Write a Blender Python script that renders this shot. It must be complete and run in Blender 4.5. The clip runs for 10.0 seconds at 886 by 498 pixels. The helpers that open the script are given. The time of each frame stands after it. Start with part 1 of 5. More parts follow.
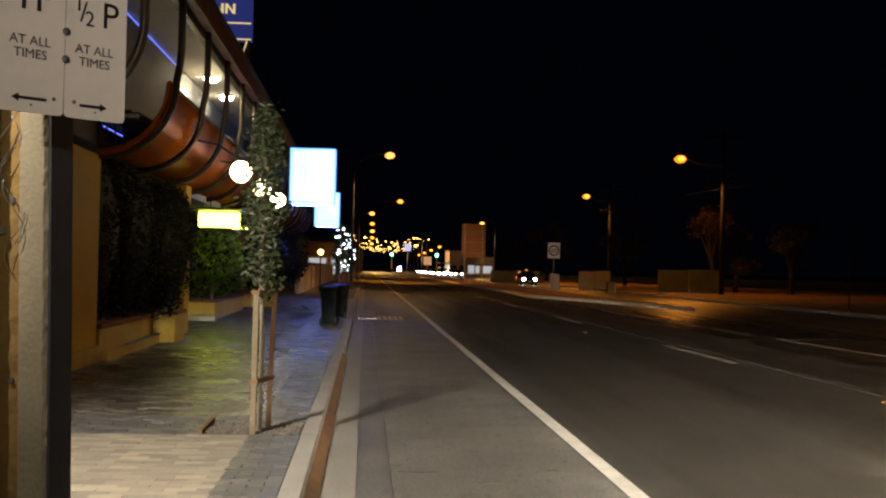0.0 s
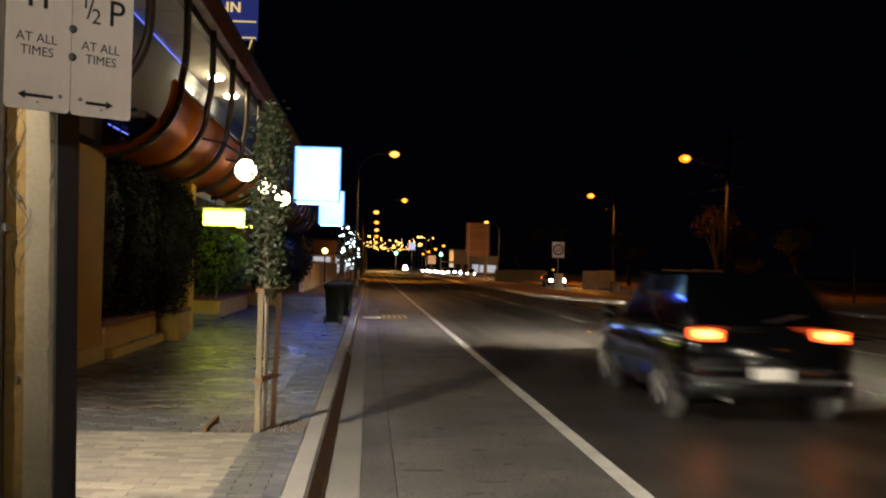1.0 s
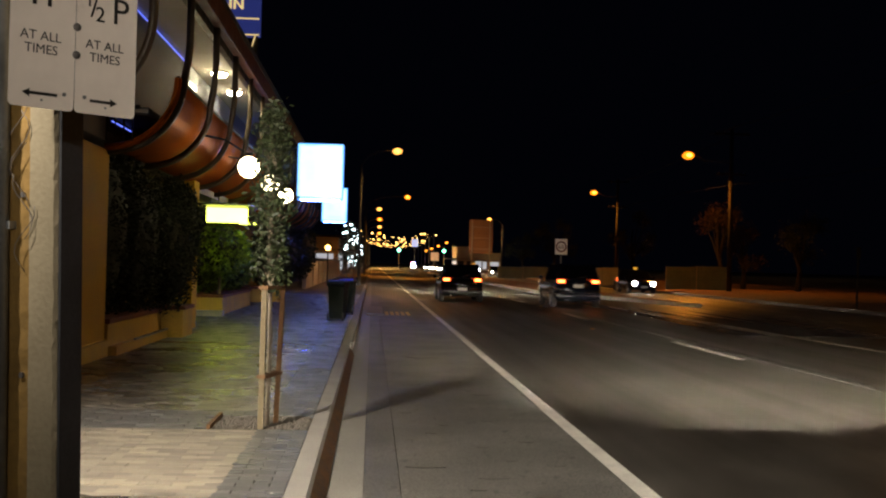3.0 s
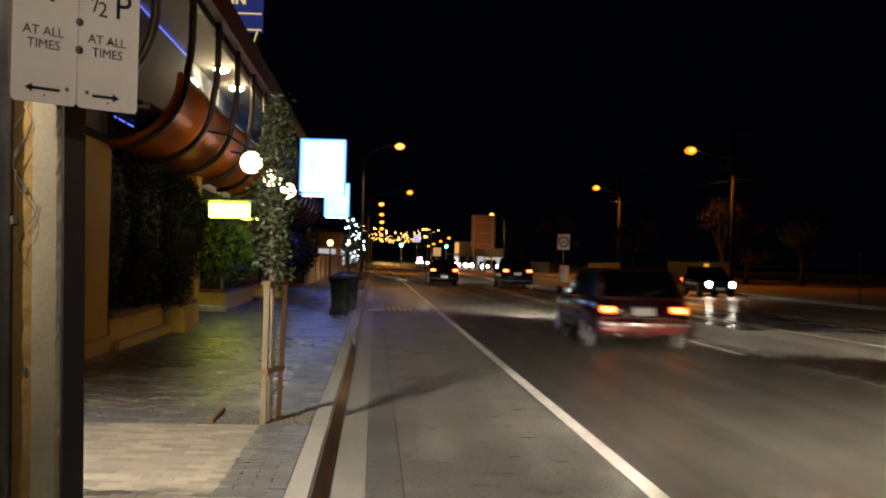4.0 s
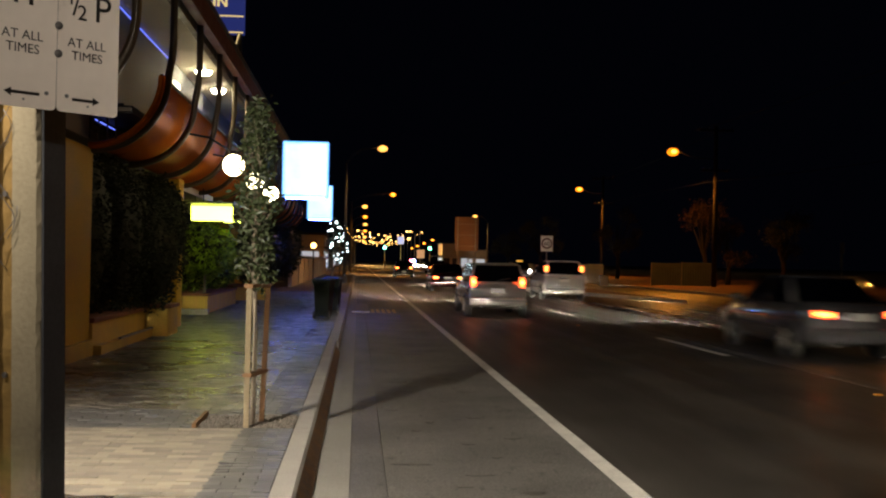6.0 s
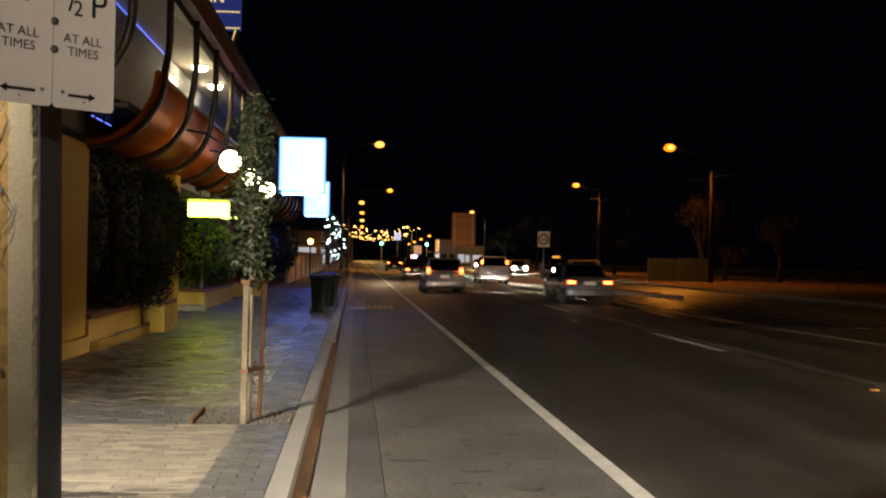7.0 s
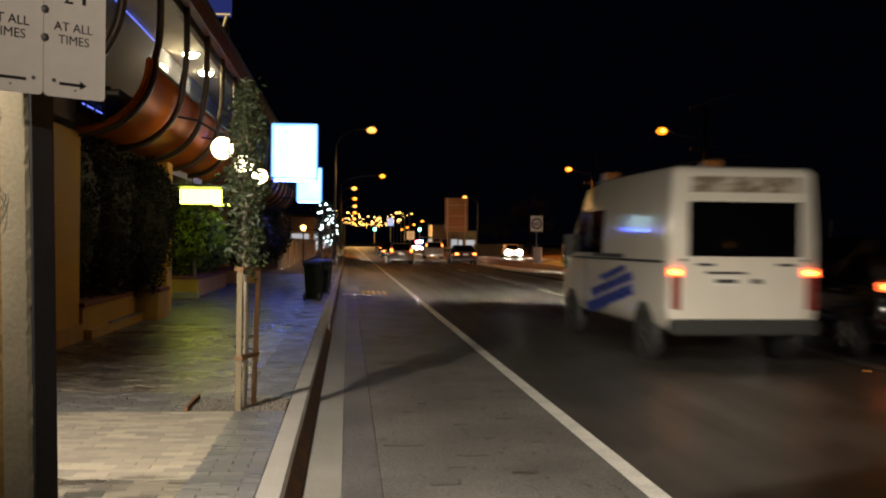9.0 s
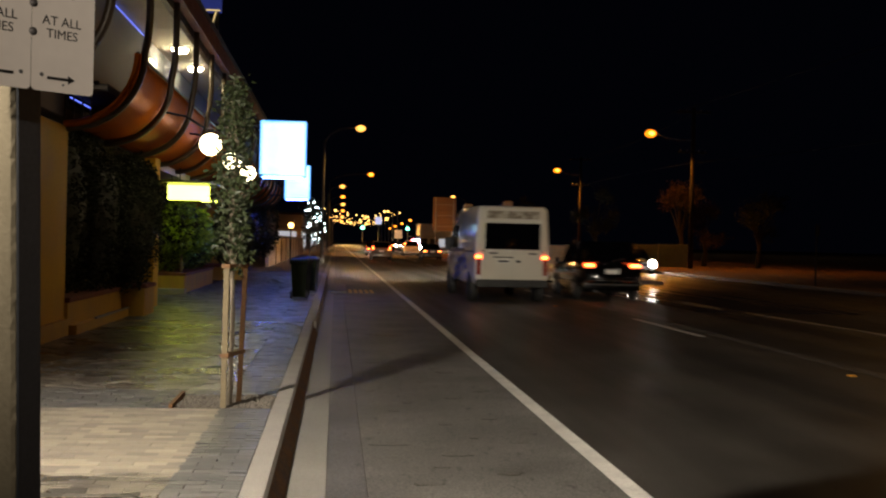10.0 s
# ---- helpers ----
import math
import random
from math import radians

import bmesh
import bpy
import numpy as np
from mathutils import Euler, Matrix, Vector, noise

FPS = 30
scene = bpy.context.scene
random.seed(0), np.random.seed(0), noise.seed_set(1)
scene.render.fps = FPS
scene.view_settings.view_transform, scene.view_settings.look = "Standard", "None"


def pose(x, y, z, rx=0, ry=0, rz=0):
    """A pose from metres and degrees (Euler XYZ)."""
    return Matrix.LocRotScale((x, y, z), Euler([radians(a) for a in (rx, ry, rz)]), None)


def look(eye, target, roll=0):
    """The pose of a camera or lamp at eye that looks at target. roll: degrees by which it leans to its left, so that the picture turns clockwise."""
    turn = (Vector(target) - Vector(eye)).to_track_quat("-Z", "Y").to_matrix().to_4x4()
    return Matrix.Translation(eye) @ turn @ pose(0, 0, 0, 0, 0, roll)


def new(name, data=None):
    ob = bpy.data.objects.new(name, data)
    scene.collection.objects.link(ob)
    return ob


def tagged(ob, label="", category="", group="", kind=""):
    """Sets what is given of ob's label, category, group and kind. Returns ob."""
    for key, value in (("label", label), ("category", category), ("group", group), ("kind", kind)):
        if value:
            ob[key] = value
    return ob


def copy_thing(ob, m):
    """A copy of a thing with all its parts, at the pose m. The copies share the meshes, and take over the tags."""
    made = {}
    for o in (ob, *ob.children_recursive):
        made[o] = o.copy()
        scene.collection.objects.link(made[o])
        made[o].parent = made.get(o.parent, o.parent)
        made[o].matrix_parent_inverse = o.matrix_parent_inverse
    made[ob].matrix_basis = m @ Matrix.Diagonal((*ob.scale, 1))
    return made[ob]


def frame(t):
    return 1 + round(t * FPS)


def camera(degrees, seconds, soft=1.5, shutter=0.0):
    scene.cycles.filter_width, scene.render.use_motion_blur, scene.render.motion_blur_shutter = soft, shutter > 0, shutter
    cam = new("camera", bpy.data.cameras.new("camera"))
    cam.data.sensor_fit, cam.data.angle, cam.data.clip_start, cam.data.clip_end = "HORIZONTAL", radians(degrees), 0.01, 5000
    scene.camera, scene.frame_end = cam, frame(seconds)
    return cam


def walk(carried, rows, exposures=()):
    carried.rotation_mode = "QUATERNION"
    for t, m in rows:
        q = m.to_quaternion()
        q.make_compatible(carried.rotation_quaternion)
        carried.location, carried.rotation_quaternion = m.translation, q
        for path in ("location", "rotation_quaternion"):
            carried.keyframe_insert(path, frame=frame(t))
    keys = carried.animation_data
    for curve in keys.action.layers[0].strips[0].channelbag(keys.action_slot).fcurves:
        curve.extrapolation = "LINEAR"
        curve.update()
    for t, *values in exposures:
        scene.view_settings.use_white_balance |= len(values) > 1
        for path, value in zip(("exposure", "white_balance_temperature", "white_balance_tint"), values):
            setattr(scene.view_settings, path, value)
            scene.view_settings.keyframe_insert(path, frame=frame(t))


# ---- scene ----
cam = camera(45.0, 10.0, soft=2.1, shutter=0.9)
# seconds, yaw, pitch, lean
CAM = [
    (0.0, -4.14, 1.06, -1.20, -0.000, 0.000, 0.000),
    (0.5, -3.91, 0.98, -1.34, -0.004, 0.002, -0.001),
    (1.0, -3.92, 1.00, -1.36, -0.005, 0.002, -0.002),
    (1.5, -3.76, 0.99, -1.66, -0.006, -0.005, 0.000),
    (2.0, -3.83, 0.94, -1.53, -0.003, -0.007, 0.003),
    (2.5, -3.84, 0.93, -1.41, -0.005, -0.002, 0.002),
    (4.0, -3.64, 0.57, -1.37, -0.008, -0.002, 0.000),
    (4.5, -3.83, 0.78, -1.31, -0.005, -0.004, 0.001),
    (5.0, -4.01, 0.75, -1.18, -0.006, 0.000, 0.002),
    (5.5, -4.29, 0.77, -1.13, -0.002, -0.008, 0.002),
    (7.0, -4.68, 0.48, -1.06, -0.002, -0.004, 0.002),
    (7.5, -4.64, 0.52, -1.08, -0.005, -0.006, 0.002),
    (8.0, -4.84, 0.10, -0.84, -0.004, -0.010, 0.001),
    (8.5, -5.10, -0.31, -0.85, -0.002, -0.009, 0.001),
    (9.0, -5.05, -0.31, -0.57, -0.005, -0.008, 0.003),
    (9.5, -5.06, -0.30, -1.11, 0.001, -0.010, 0.005),
    (10.0, -5.71, -0.33, -1.33, -0.005, -0.002, 0.006),
]
walk(cam, [(t, pose(dx, dy, 1.52 + dz, 90 + p, r, w)) for t, w, p, r, dx, dy, dz in CAM])

# night sky and the street's lamps
world = bpy.data.worlds.new("night")
world.use_nodes = True
world.node_tree.nodes["Background"].inputs[0].default_value = (0.10, 0.13, 0.30, 1)
world.node_tree.nodes["Background"].inputs[1].default_value = 0.0048
scene.world = world
scene.view_settings.exposure = 0.0


def lamp(name, kind, place, target, power, colour, size=0.2, cone=150, blend=0.6):
    data = bpy.data.lights.new(name, kind)
    data.energy, data.color = power, colour
    if kind == "SPOT":
        data.spot_size, data.spot_blend, data.shadow_soft_size = radians(cone), blend, size
    elif kind == "AREA":
        data.size = size
    else:
        data.shadow_soft_size = size
    ob = new(name, data)
    ob.matrix_world = look(place, target)
    return ob


SODIUM = (1.0, 0.33, 0.03)
WHITE = (1.0, 0.88, 0.71)
lamp("awning_light", "SPOT", (-3.2, 3.3, 4.6), (-0.2, 7.9, 0), 3400, WHITE, 0.055, 64, 0.75)
lamp("street_light_behind", "SPOT", (-0.6, -40.0, 8.0), (2.4, 12, 3.0), 36000, WHITE, 0.15, 13, 0.7)
lamp("street_light_near", "SPOT", (1.2, 66, 8.3), (3.5, 63, 0), 2200, (1.0, 0.50, 0.16), 0.2, 150)
lamp("street_light_far_side", "SPOT", (20.8, 70, 8.7), (19.6, 70.5, 0), 2700, SODIUM, 0.2, 160, 0.3)
lamp("street_light_far_side_2", "SPOT", (23.3, 113, 9.2), (23.2, 112.8, 0), 4500, SODIUM, 0.2, 160, 0.3)
lamp("street_light_left_2", "SPOT", (3.6, 117.5, 8.5), (6, 119, 1), 5500, SODIUM, 0.2, 160)
lamp("street_light_left_3", "SPOT", (2.0, 178, 8.5), (6, 180, 1), 9000, SODIUM, 0.2, 160)
lamp("street_light_far_side_3", "SPOT", (20.2, 27, 9.1), (12, 26, 0), 900, (1.0, 0.46, 0.09), 0.2, 160)
lamp("street_light_left_4", "SPOT", (3.0, 262, 8.8), (8, 262, 0), 26000, (1.0, 0.55, 0.16), 0.3, 160)
lamp("street_light_left_5", "SPOT", (3.5, 345, 9.5), (9, 345, 0), 48000, (1.0, 0.60, 0.20), 0.3, 160)
lamp("street_light_far_side_5", "SPOT", (19.2, 177.6, 9.1), (16, 176, 0), 2600, (1.0, 0.60, 0.22), 0.3, 160)
lamp("street_light_far_side_4", "SPOT", (20.0, -16, 9.1), (12, -14, 0), 250, SODIUM, 0.2, 160)


# ---- materials ----
def mat(name, colour, rough=0.6, metal=0.0, vary=0.25, fine=60.0, coarse=3.0, bump=0.15, emit=None, power=0.0,
        rand=None, second=None, rough_vary=0.12, spec=0.5, coat=0.0, sharp=0.2, grain=0.45):
    """A surface with grain at a fine and a coarse scale; rand: 'object' or 'island' shades pieces apart."""
    m = bpy.data.materials.new(name)
    m.use_nodes = True
    nt = m.node_tree
    b = nt.nodes["Principled BSDF"]
    L = nt.links.new
    co = nt.nodes.new("ShaderNodeTexCoord")

    def noise_tex(scale, detail):
        n = nt.nodes.new("ShaderNodeTexNoise")
        n.inputs["Scale"].default_value, n.inputs["Detail"].default_value = scale, detail
        L(co.outputs["Object"], n.inputs["Vector"])
        return n

    n1, n2 = noise_tex(fine, 4), noise_tex(coarse, 5)
    add = nt.nodes.new("ShaderNodeMath")
    add.operation = "MULTIPLY_ADD"
    add.inputs[1].default_value = grain
    L(n1.outputs["Fac"], add.inputs[0])
    sc = nt.nodes.new("ShaderNodeMath")
    sc.operation = "MULTIPLY"
    sc.inputs[1].default_value = 1 - grain
    L(n2.outputs["Fac"], sc.inputs[0])
    L(sc.outputs[0], add.inputs[2])
    fac = add
    if rand:
        src = nt.nodes.new("ShaderNodeObjectInfo" if rand == "object" else "ShaderNodeNewGeometry")
        mixr = nt.nodes.new("ShaderNodeMath")
        mixr.operation = "MULTIPLY_ADD"
        mixr.inputs[1].default_value = 0.5
        L(src.outputs["Random" if rand == "object" else "Random Per Island"], mixr.inputs[0])
        half = nt.nodes.new("ShaderNodeMath")
        half.operation = "MULTIPLY"
        half.inputs[1].default_value = 0.5
        L(fac.outputs[0], half.inputs[0])
        L(half.outputs[0], mixr.inputs[2])
        fac = mixr
    ramp = nt.nodes.new("ShaderNodeValToRGB")
    c = Vector(colour)
    lo, hi = c * (1 - vary), c * (1 + vary)
    if second:
        lo, hi = Vector(second), c
    ramp.color_ramp.elements[0].position, ramp.color_ramp.elements[1].position = 0.5 - sharp, 0.5 + sharp
    if rand:
        ramp.color_ramp.elements[0].position, ramp.color_ramp.elements[1].position = 0.22, 0.8
    ramp.color_ramp.elements[0].color = (*[max(0, v) for v in lo], 1)
    ramp.color_ramp.elements[1].color = (*[min(1, v) for v in hi], 1)
    L(fac.outputs[0], ramp.inputs[0])
    L(ramp.outputs[0], b.inputs["Base Color"])
    b.inputs["Metallic"].default_value = metal
    b.inputs["Specular IOR Level"].default_value = spec
    if coat:
        b.inputs["Coat Weight"].default_value, b.inputs["Coat Roughness"].default_value = coat, 0.06
    rr = nt.nodes.new("ShaderNodeMapRange")
    rr.inputs["To Min"].default_value, rr.inputs["To Max"].default_value = max(0.02, rough - rough_vary), min(1, rough + rough_vary)
    rr.inputs["From Min"].default_value, rr.inputs["From Max"].default_value = 0.3, 0.7
    L(n2.outputs["Fac"], rr.inputs["Value"])
    L(rr.outputs[0], b.inputs["Roughness"])
    if bump:
        bp = nt.nodes.new("ShaderNodeBump")
        bp.inputs["Strength"].default_value, bp.inputs["Distance"].default_value = bump, 0.01
        L(n1.outputs["Fac"], bp.inputs["Height"])
        L(bp.outputs[0], b.inputs["Normal"])
    if emit:
        b.inputs["Emission Color"].default_value = (*emit, 1)
        b.inputs["Emission Strength"].default_value = power
    return m


def glow(name, colour, power, base=(0.6, 0.6, 0.6)):
    m = bpy.data.materials.new(name)
    m.use_nodes = True
    b = m.node_tree.nodes["Principled BSDF"]
    b.inputs["Base Color"].default_value = (*base, 1)
    b.inputs["Roughness"].default_value = 0.3
    b.inputs["Emission Color"].default_value = (*colour, 1)
    b.inputs["Emission Strength"].default_value = power
    return m




def road_surface(name, colour, rough_lo, rough_hi, bump, spots, spec=0.5):
    """Rolled asphalt: stone grain, long polished wheel tracks, blotches and small dark drips."""
    m = bpy.data.materials.new(name)
    m.use_nodes = True
    nt = m.node_tree
    b = nt.nodes["Principled BSDF"]
    L = nt.links.new
    co = nt.nodes.new("ShaderNodeTexCoord")

    def noise_at(scale, detail, stretch=(1, 1, 1)):
        mp = nt.nodes.new("ShaderNodeMapping")
        mp.inputs["Scale"].default_value = stretch
        n = nt.nodes.new("ShaderNodeTexNoise")
        n.inputs["Scale"].default_value, n.inputs["Detail"].default_value = scale, detail
        L(co.outputs["Object"], mp.inputs["Vector"])
        L(mp.outputs[0], n.inputs["Vector"])
        return n.outputs["Fac"]

    def span(src, a, b_, lo, hi):
        r = nt.nodes.new("ShaderNodeMapRange")
        for k, v in (("From Min", a), ("From Max", b_), ("To Min", lo), ("To Max", hi)):
            r.inputs[k].default_value = v
        L(src, r.inputs["Value"])
        return r.outputs[0]

    def times(p, q):
        n = nt.nodes.new("ShaderNodeMath")
        n.operation = "MULTIPLY"
        L(p, n.inputs[0])
        L(q, n.inputs[1])
        return n.outputs[0]

    b.inputs["Specular IOR Level"].default_value = spec
    stone, patch = noise_at(70, 3), noise_at(0.9, 6)
    track = noise_at(1.0, 3, (0.85, 0.03, 1))
    drip = noise_at(7, 2, (1.3, 0.55, 1))
    tone = times(times(span(stone, 0.34, 0.66, 0.45, 1.55), span(patch, 0.35, 0.65, 0.72, 1.25)), times(span(track, 0.35, 0.65, 0.85, 1.15), span(drip, 0.64, 0.71, 1.0, spots)))
    mix = nt.nodes.new("ShaderNodeMix")
    mix.data_type = "RGBA"
    mix.blend_type = "MULTIPLY"
    mix.inputs[0].default_value = 1.0
    mix.inputs[6].default_value = (*colour, 1)
    L(tone, mix.inputs[7])
    L(mix.outputs[2], b.inputs["Base Color"])
    L(span(track, 0.40, 0.62, rough_lo, rough_hi), b.inputs["Roughness"])
    bp = nt.nodes.new("ShaderNodeBump")
    bp.inputs["Strength"].default_value, bp.inputs["Distance"].default_value = bump, 0.006
    L(stone, bp.inputs["Height"])
    L(bp.outputs[0], b.inputs["Normal"])
    return m


M_ASPHALT = road_surface("asphalt", (0.0475, 0.0425, 0.0375), 0.37, 0.56, 0.3, 0.75, 0.42)
M_ASPHALT_WORN = road_surface("asphalt_polished", (0.044, 0.039, 0.034), 0.22, 0.32, 0.16, 0.8, 0.5)
M_ASPHALT_OLD = road_surface("asphalt_edge", (0.112, 0.107, 0.098), 0.55, 0.75, 0.9, 0.45)
M_SEAL = road_surface("asphalt_patch", (0.095, 0.092, 0.088), 0.5, 0.7, 0.6, 0.5)
M_STAIN = road_surface("oil_stain", (0.055, 0.046, 0.038), 0.45, 0.6, 0.6, 0.6)
M_LINE = mat("line_paint", (0.80, 0.78, 0.72), 0.55, 0, 0.3, 50, 3, 0.2, second=(0.42, 0.41, 0.38))
M_YELLOW_LINE = mat("yellow_paint", (0.85, 0.55, 0.10), 0.6, 0, 0.3, 50, 9, 0.2, second=(0.34, 0.24, 0.08))
M_CONCRETE = mat("kerb_concrete", (0.30, 0.285, 0.26), 0.75, 0, 0.3, 70, 2.5, 0.3)
M_GUTTER = mat("gutter_concrete", (0.27, 0.26, 0.235), 0.7, 0, 0.35, 60, 2.2, 0.4, second=(0.15, 0.14, 0.125))
M_RUST = mat("rust_stained_face", (0.20, 0.085, 0.014), 0.85, 0, 0.5, 30, 5, 0.6, second=(0.07, 0.030, 0.007), sharp=0.12)
M_PAVER = mat("paver_clay_pale", (0.40, 0.35, 0.27), 0.62, 0, 0.4, 70, 6, 0.4, rand="object", second=(0.205, 0.185, 0.155))
M_PAVER_I = mat("paver_clay_mixed", (0.235, 0.205, 0.165), 0.29, 0, 0.4, 70, 1.3, 0.5, rand="island", second=(0.05, 0.048, 0.046))
M_PAVER_D = mat("paver_charcoal", (0.15, 0.145, 0.14), 0.44, 0, 0.4, 70, 2, 0.3, rand="island", second=(0.085, 0.085, 0.088))
M_JOINT = mat("paver_bed_sand", (0.12, 0.11, 0.095), 0.9, 0, 0.3, 90, 2, 0.3)
M_RENDER = mat("yellow_render", (0.70, 0.42, 0.020), 0.8, 0, 0.16, 45, 1.2, 0.25)
M_PLINTH = mat("tan_render", (0.56, 0.36, 0.060), 0.8, 0, 0.22, 45, 1.8, 0.25)
M_REDBRICK = mat("red_capping", (0.20, 0.07, 0.035), 0.75, 0, 0.3, 30, 3, 0.3)
M_COPPER = mat("red_brown_sheet", (0.50, 0.130, 0.010), 0.36, 0.22, 0.25, 30, 1.2, 0.06, second=(0.27, 0.060, 0.005), spec=0.0)
M_RIB = mat("dark_brown_pipe", (0.085, 0.062, 0.04), 0.4, 0.1, 0.3, 30, 4, 0.05)
M_WALL_UP = mat("grey_painted_wall", (0.34, 0.34, 0.36), 0.7, 0, 0.1, 30, 1.2, 0.1)
M_SOFFIT = mat("cream_ceiling_sheet", (0.62, 0.58, 0.48), 0.7, 0, 0.08, 30, 1, 0.05)
M_FASCIA = mat("maroon_fascia", (0.15, 0.04, 0.02), 0.5, 0, 0.25, 30, 2, 0.1)
M_ROOF = mat("dark_roof", (0.05, 0.05, 0.055), 0.7)
M_DARK = mat("dark_metal", (0.03, 0.03, 0.034), 0.45, 0.3, 0.3, 40, 5, 0.1)
M_STEEL = mat("galvanised_steel", (0.26, 0.27, 0.28), 0.45, 0.7, 0.2, 40, 4, 0.1)
M_POLE_CONC = mat("weathered_concrete", (0.33, 0.285, 0.20), 0.85, 0, 0.35, 45, 4, 0.35, second=(0.20, 0.165, 0.105), grain=0.35, sharp=0.25)
M_POLE_STEEL = mat("painted_steel_flange", (0.045, 0.047, 0.055), 0.55, 0.2, 0.3, 60, 4, 0.15)
M_POLE_SIDE = mat("stained_steel_web", (0.20, 0.12, 0.03), 0.8, 0, 0.3, 30, 3, 0.4)
M_SIGN = mat("sign_white", (0.82, 0.745, 0.69), 0.35, 0, 0.06, 20, 4, 0.02)
M_RIVET = mat("weathered_bolt_steel", (0.14, 0.13, 0.13), 0.5, 0.5, 0.3, 80, 20, 0.1)
M_BLACK = mat("black_vinyl", (0.02, 0.02, 0.02), 0.4, 0, 0.2, 30, 5, 0.02)
M_POLE_GREY = mat("grey_pole_paint", (0.06, 0.065, 0.075), 0.6, 0.1, 0.2, 30, 3, 0.1)
M_STAKE = mat("pale_timber", (0.17, 0.135, 0.08), 0.8, 0, 0.25, 30, 4, 0.4)
M_STAKE_D = mat("brown_timber", (0.18, 0.09, 0.035), 0.8, 0, 0.3, 30, 4, 0.4)
M_BARK = mat("grey_bark", (0.24, 0.20, 0.15), 0.9, 0, 0.3, 50, 8, 0.5)
M_LEAF = mat("tree_leaf", (0.044, 0.060, 0.019), 0.5, 0, 0.4, 20, 5, 0.1, rand="island", second=(0.03, 0.042, 0.02))
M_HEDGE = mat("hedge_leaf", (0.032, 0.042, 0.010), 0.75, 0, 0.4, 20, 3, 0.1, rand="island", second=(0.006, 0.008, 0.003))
M_FERN = mat("bright_green_leaf", (0.36, 0.52, 0.04), 0.45, 0, 0.4, 20, 3, 0.1, rand="island", second=(0.05, 0.10, 0.012))
M_GRAVEL = mat("gravel", (0.17, 0.15, 0.125), 0.9, 0, 0.5, 60, 8, 0.5, rand="island", second=(0.09, 0.08, 0.07))
M_SOIL = mat("soil", (0.10, 0.08, 0.06), 0.95, 0, 0.4, 60, 6, 0.6)
M_DIRT = mat("dry_dirt_verge", (0.15, 0.075, 0.035), 0.95, 0, 0.35, 12, 0.4, 0.5)
M_GROUND = mat("dark_ground", (0.07, 0.06, 0.045), 0.95, 0, 0.3, 6, 0.2, 0.3)
M_BIN = mat("dark_green_plastic", (0.005, 0.008, 0.006), 0.6, 0, 0.2, 40, 5, 0.05, spec=0.15)
M_BIN_LID = mat("blue_plastic", (0.02, 0.035, 0.12), 0.4, 0, 0.2, 40, 5, 0.05)
M_FENCE = mat("corrugated_sheet", (0.10, 0.135, 0.145), 0.6, 0.1, 0.3, 10, 1.5, 0.1)
M_FENCE_PALE = mat("pale_sheet_fence", (0.42, 0.43, 0.42), 0.6, 0.1, 0.3, 10, 1.5, 0.1)
M_WHITEWALL = mat("pale_render_wall", (0.55, 0.50, 0.44), 0.8, 0, 0.15, 20, 1, 0.1)
M_SIGNBACK = mat("sign_back_sheet", (0.15, 0.10, 0.075), 0.5, 0.2, 0.15, 8, 1, 0.05)
M_TIMBER = mat("power_pole_timber", (0.007, 0.0055, 0.004), 0.85, 0, 0.3, 25, 2, 0.3)
M_PALM = mat("dry_foliage", (0.034, 0.013, 0.005), 0.7, 0, 0.4, 20, 2, 0.2, rand="island", second=(0.012, 0.006, 0.003))
M_BLUESIGN = mat("navy_sign_face", (0.03, 0.04, 0.20), 0.4, 0, 0.1, 20, 2, 0.02, emit=(0.05, 0.07, 0.36), power=0.35)
M_AMBER_STUD = mat("amber_reflector", (0.75, 0.35, 0.05), 0.3, 0, 0.1, bump=0)
M_SEAM = mat("asphalt_seam", (0.085, 0.083, 0.08), 0.6, 0, 0.5, 60, 1.2, 0.4)
M_GOLD = glow("gold_lettering", (1.0, 0.72, 0.30), 0.8, (0.6, 0.45, 0.15))
M_LIGHTBOX = glow("lit_sign_face", (0.48, 0.82, 1.0), 1.85)
# added emitter under the box signs, throws blue light onto the footpath
M_UNDERGLOW = glow("blue_pavement_glow", (0.06, 0.12, 1.0), 85.0)
M_LIGHTBOX_MID = glow("lit_sign_border", (0.26, 0.66, 1.0), 1.6)
M_LIGHTBOX_EDGE = glow("lit_sign_edge", (0.06, 0.34, 1.0), 1.3)
M_LIGHTBOX_BAR = glow("lit_sign_lettering", (0.38, 0.76, 1.0), 1.75)
M_GLOBE = glow("globe_glass_lit", (1.0, 0.84, 0.50), 15.0)
M_YELLOWLIGHT = glow("yellow_light_panel", (0.90, 1.0, 0.11), 8.0)
M_WARM = glow("warm_ceiling_light", (1.0, 0.86, 0.54), 75.0)
# for the ceiling strip light and the reflections drawn on the window
M_BLUE_GLOW = glow("blue_strip_and_reflection", (0.14, 0.20, 1.0), 1.6)
M_SODIUM = glow("sodium_lamp", (1.0, 0.24, 0.006), 2.2)
M_SODIUM_CORE = glow("sodium_lamp_core", (1.0, 0.40, 0.045), 7.0)
M_SODIUM_W = glow("warm_lamp", (1.0, 0.42, 0.08), 2.0)
M_FAIRY = glow("fairy_light", (1.0, 0.55, 0.14), 10.0)
M_FAIRY_W = glow("fairy_light_white", (0.75, 0.95, 1.0), 10.0)
M_GREEN = glow("green_signal", (0.15, 1.0, 0.55), 14.0)
M_LIT = glow("lit_shop_window", (0.85, 0.90, 1.0), 0.45)


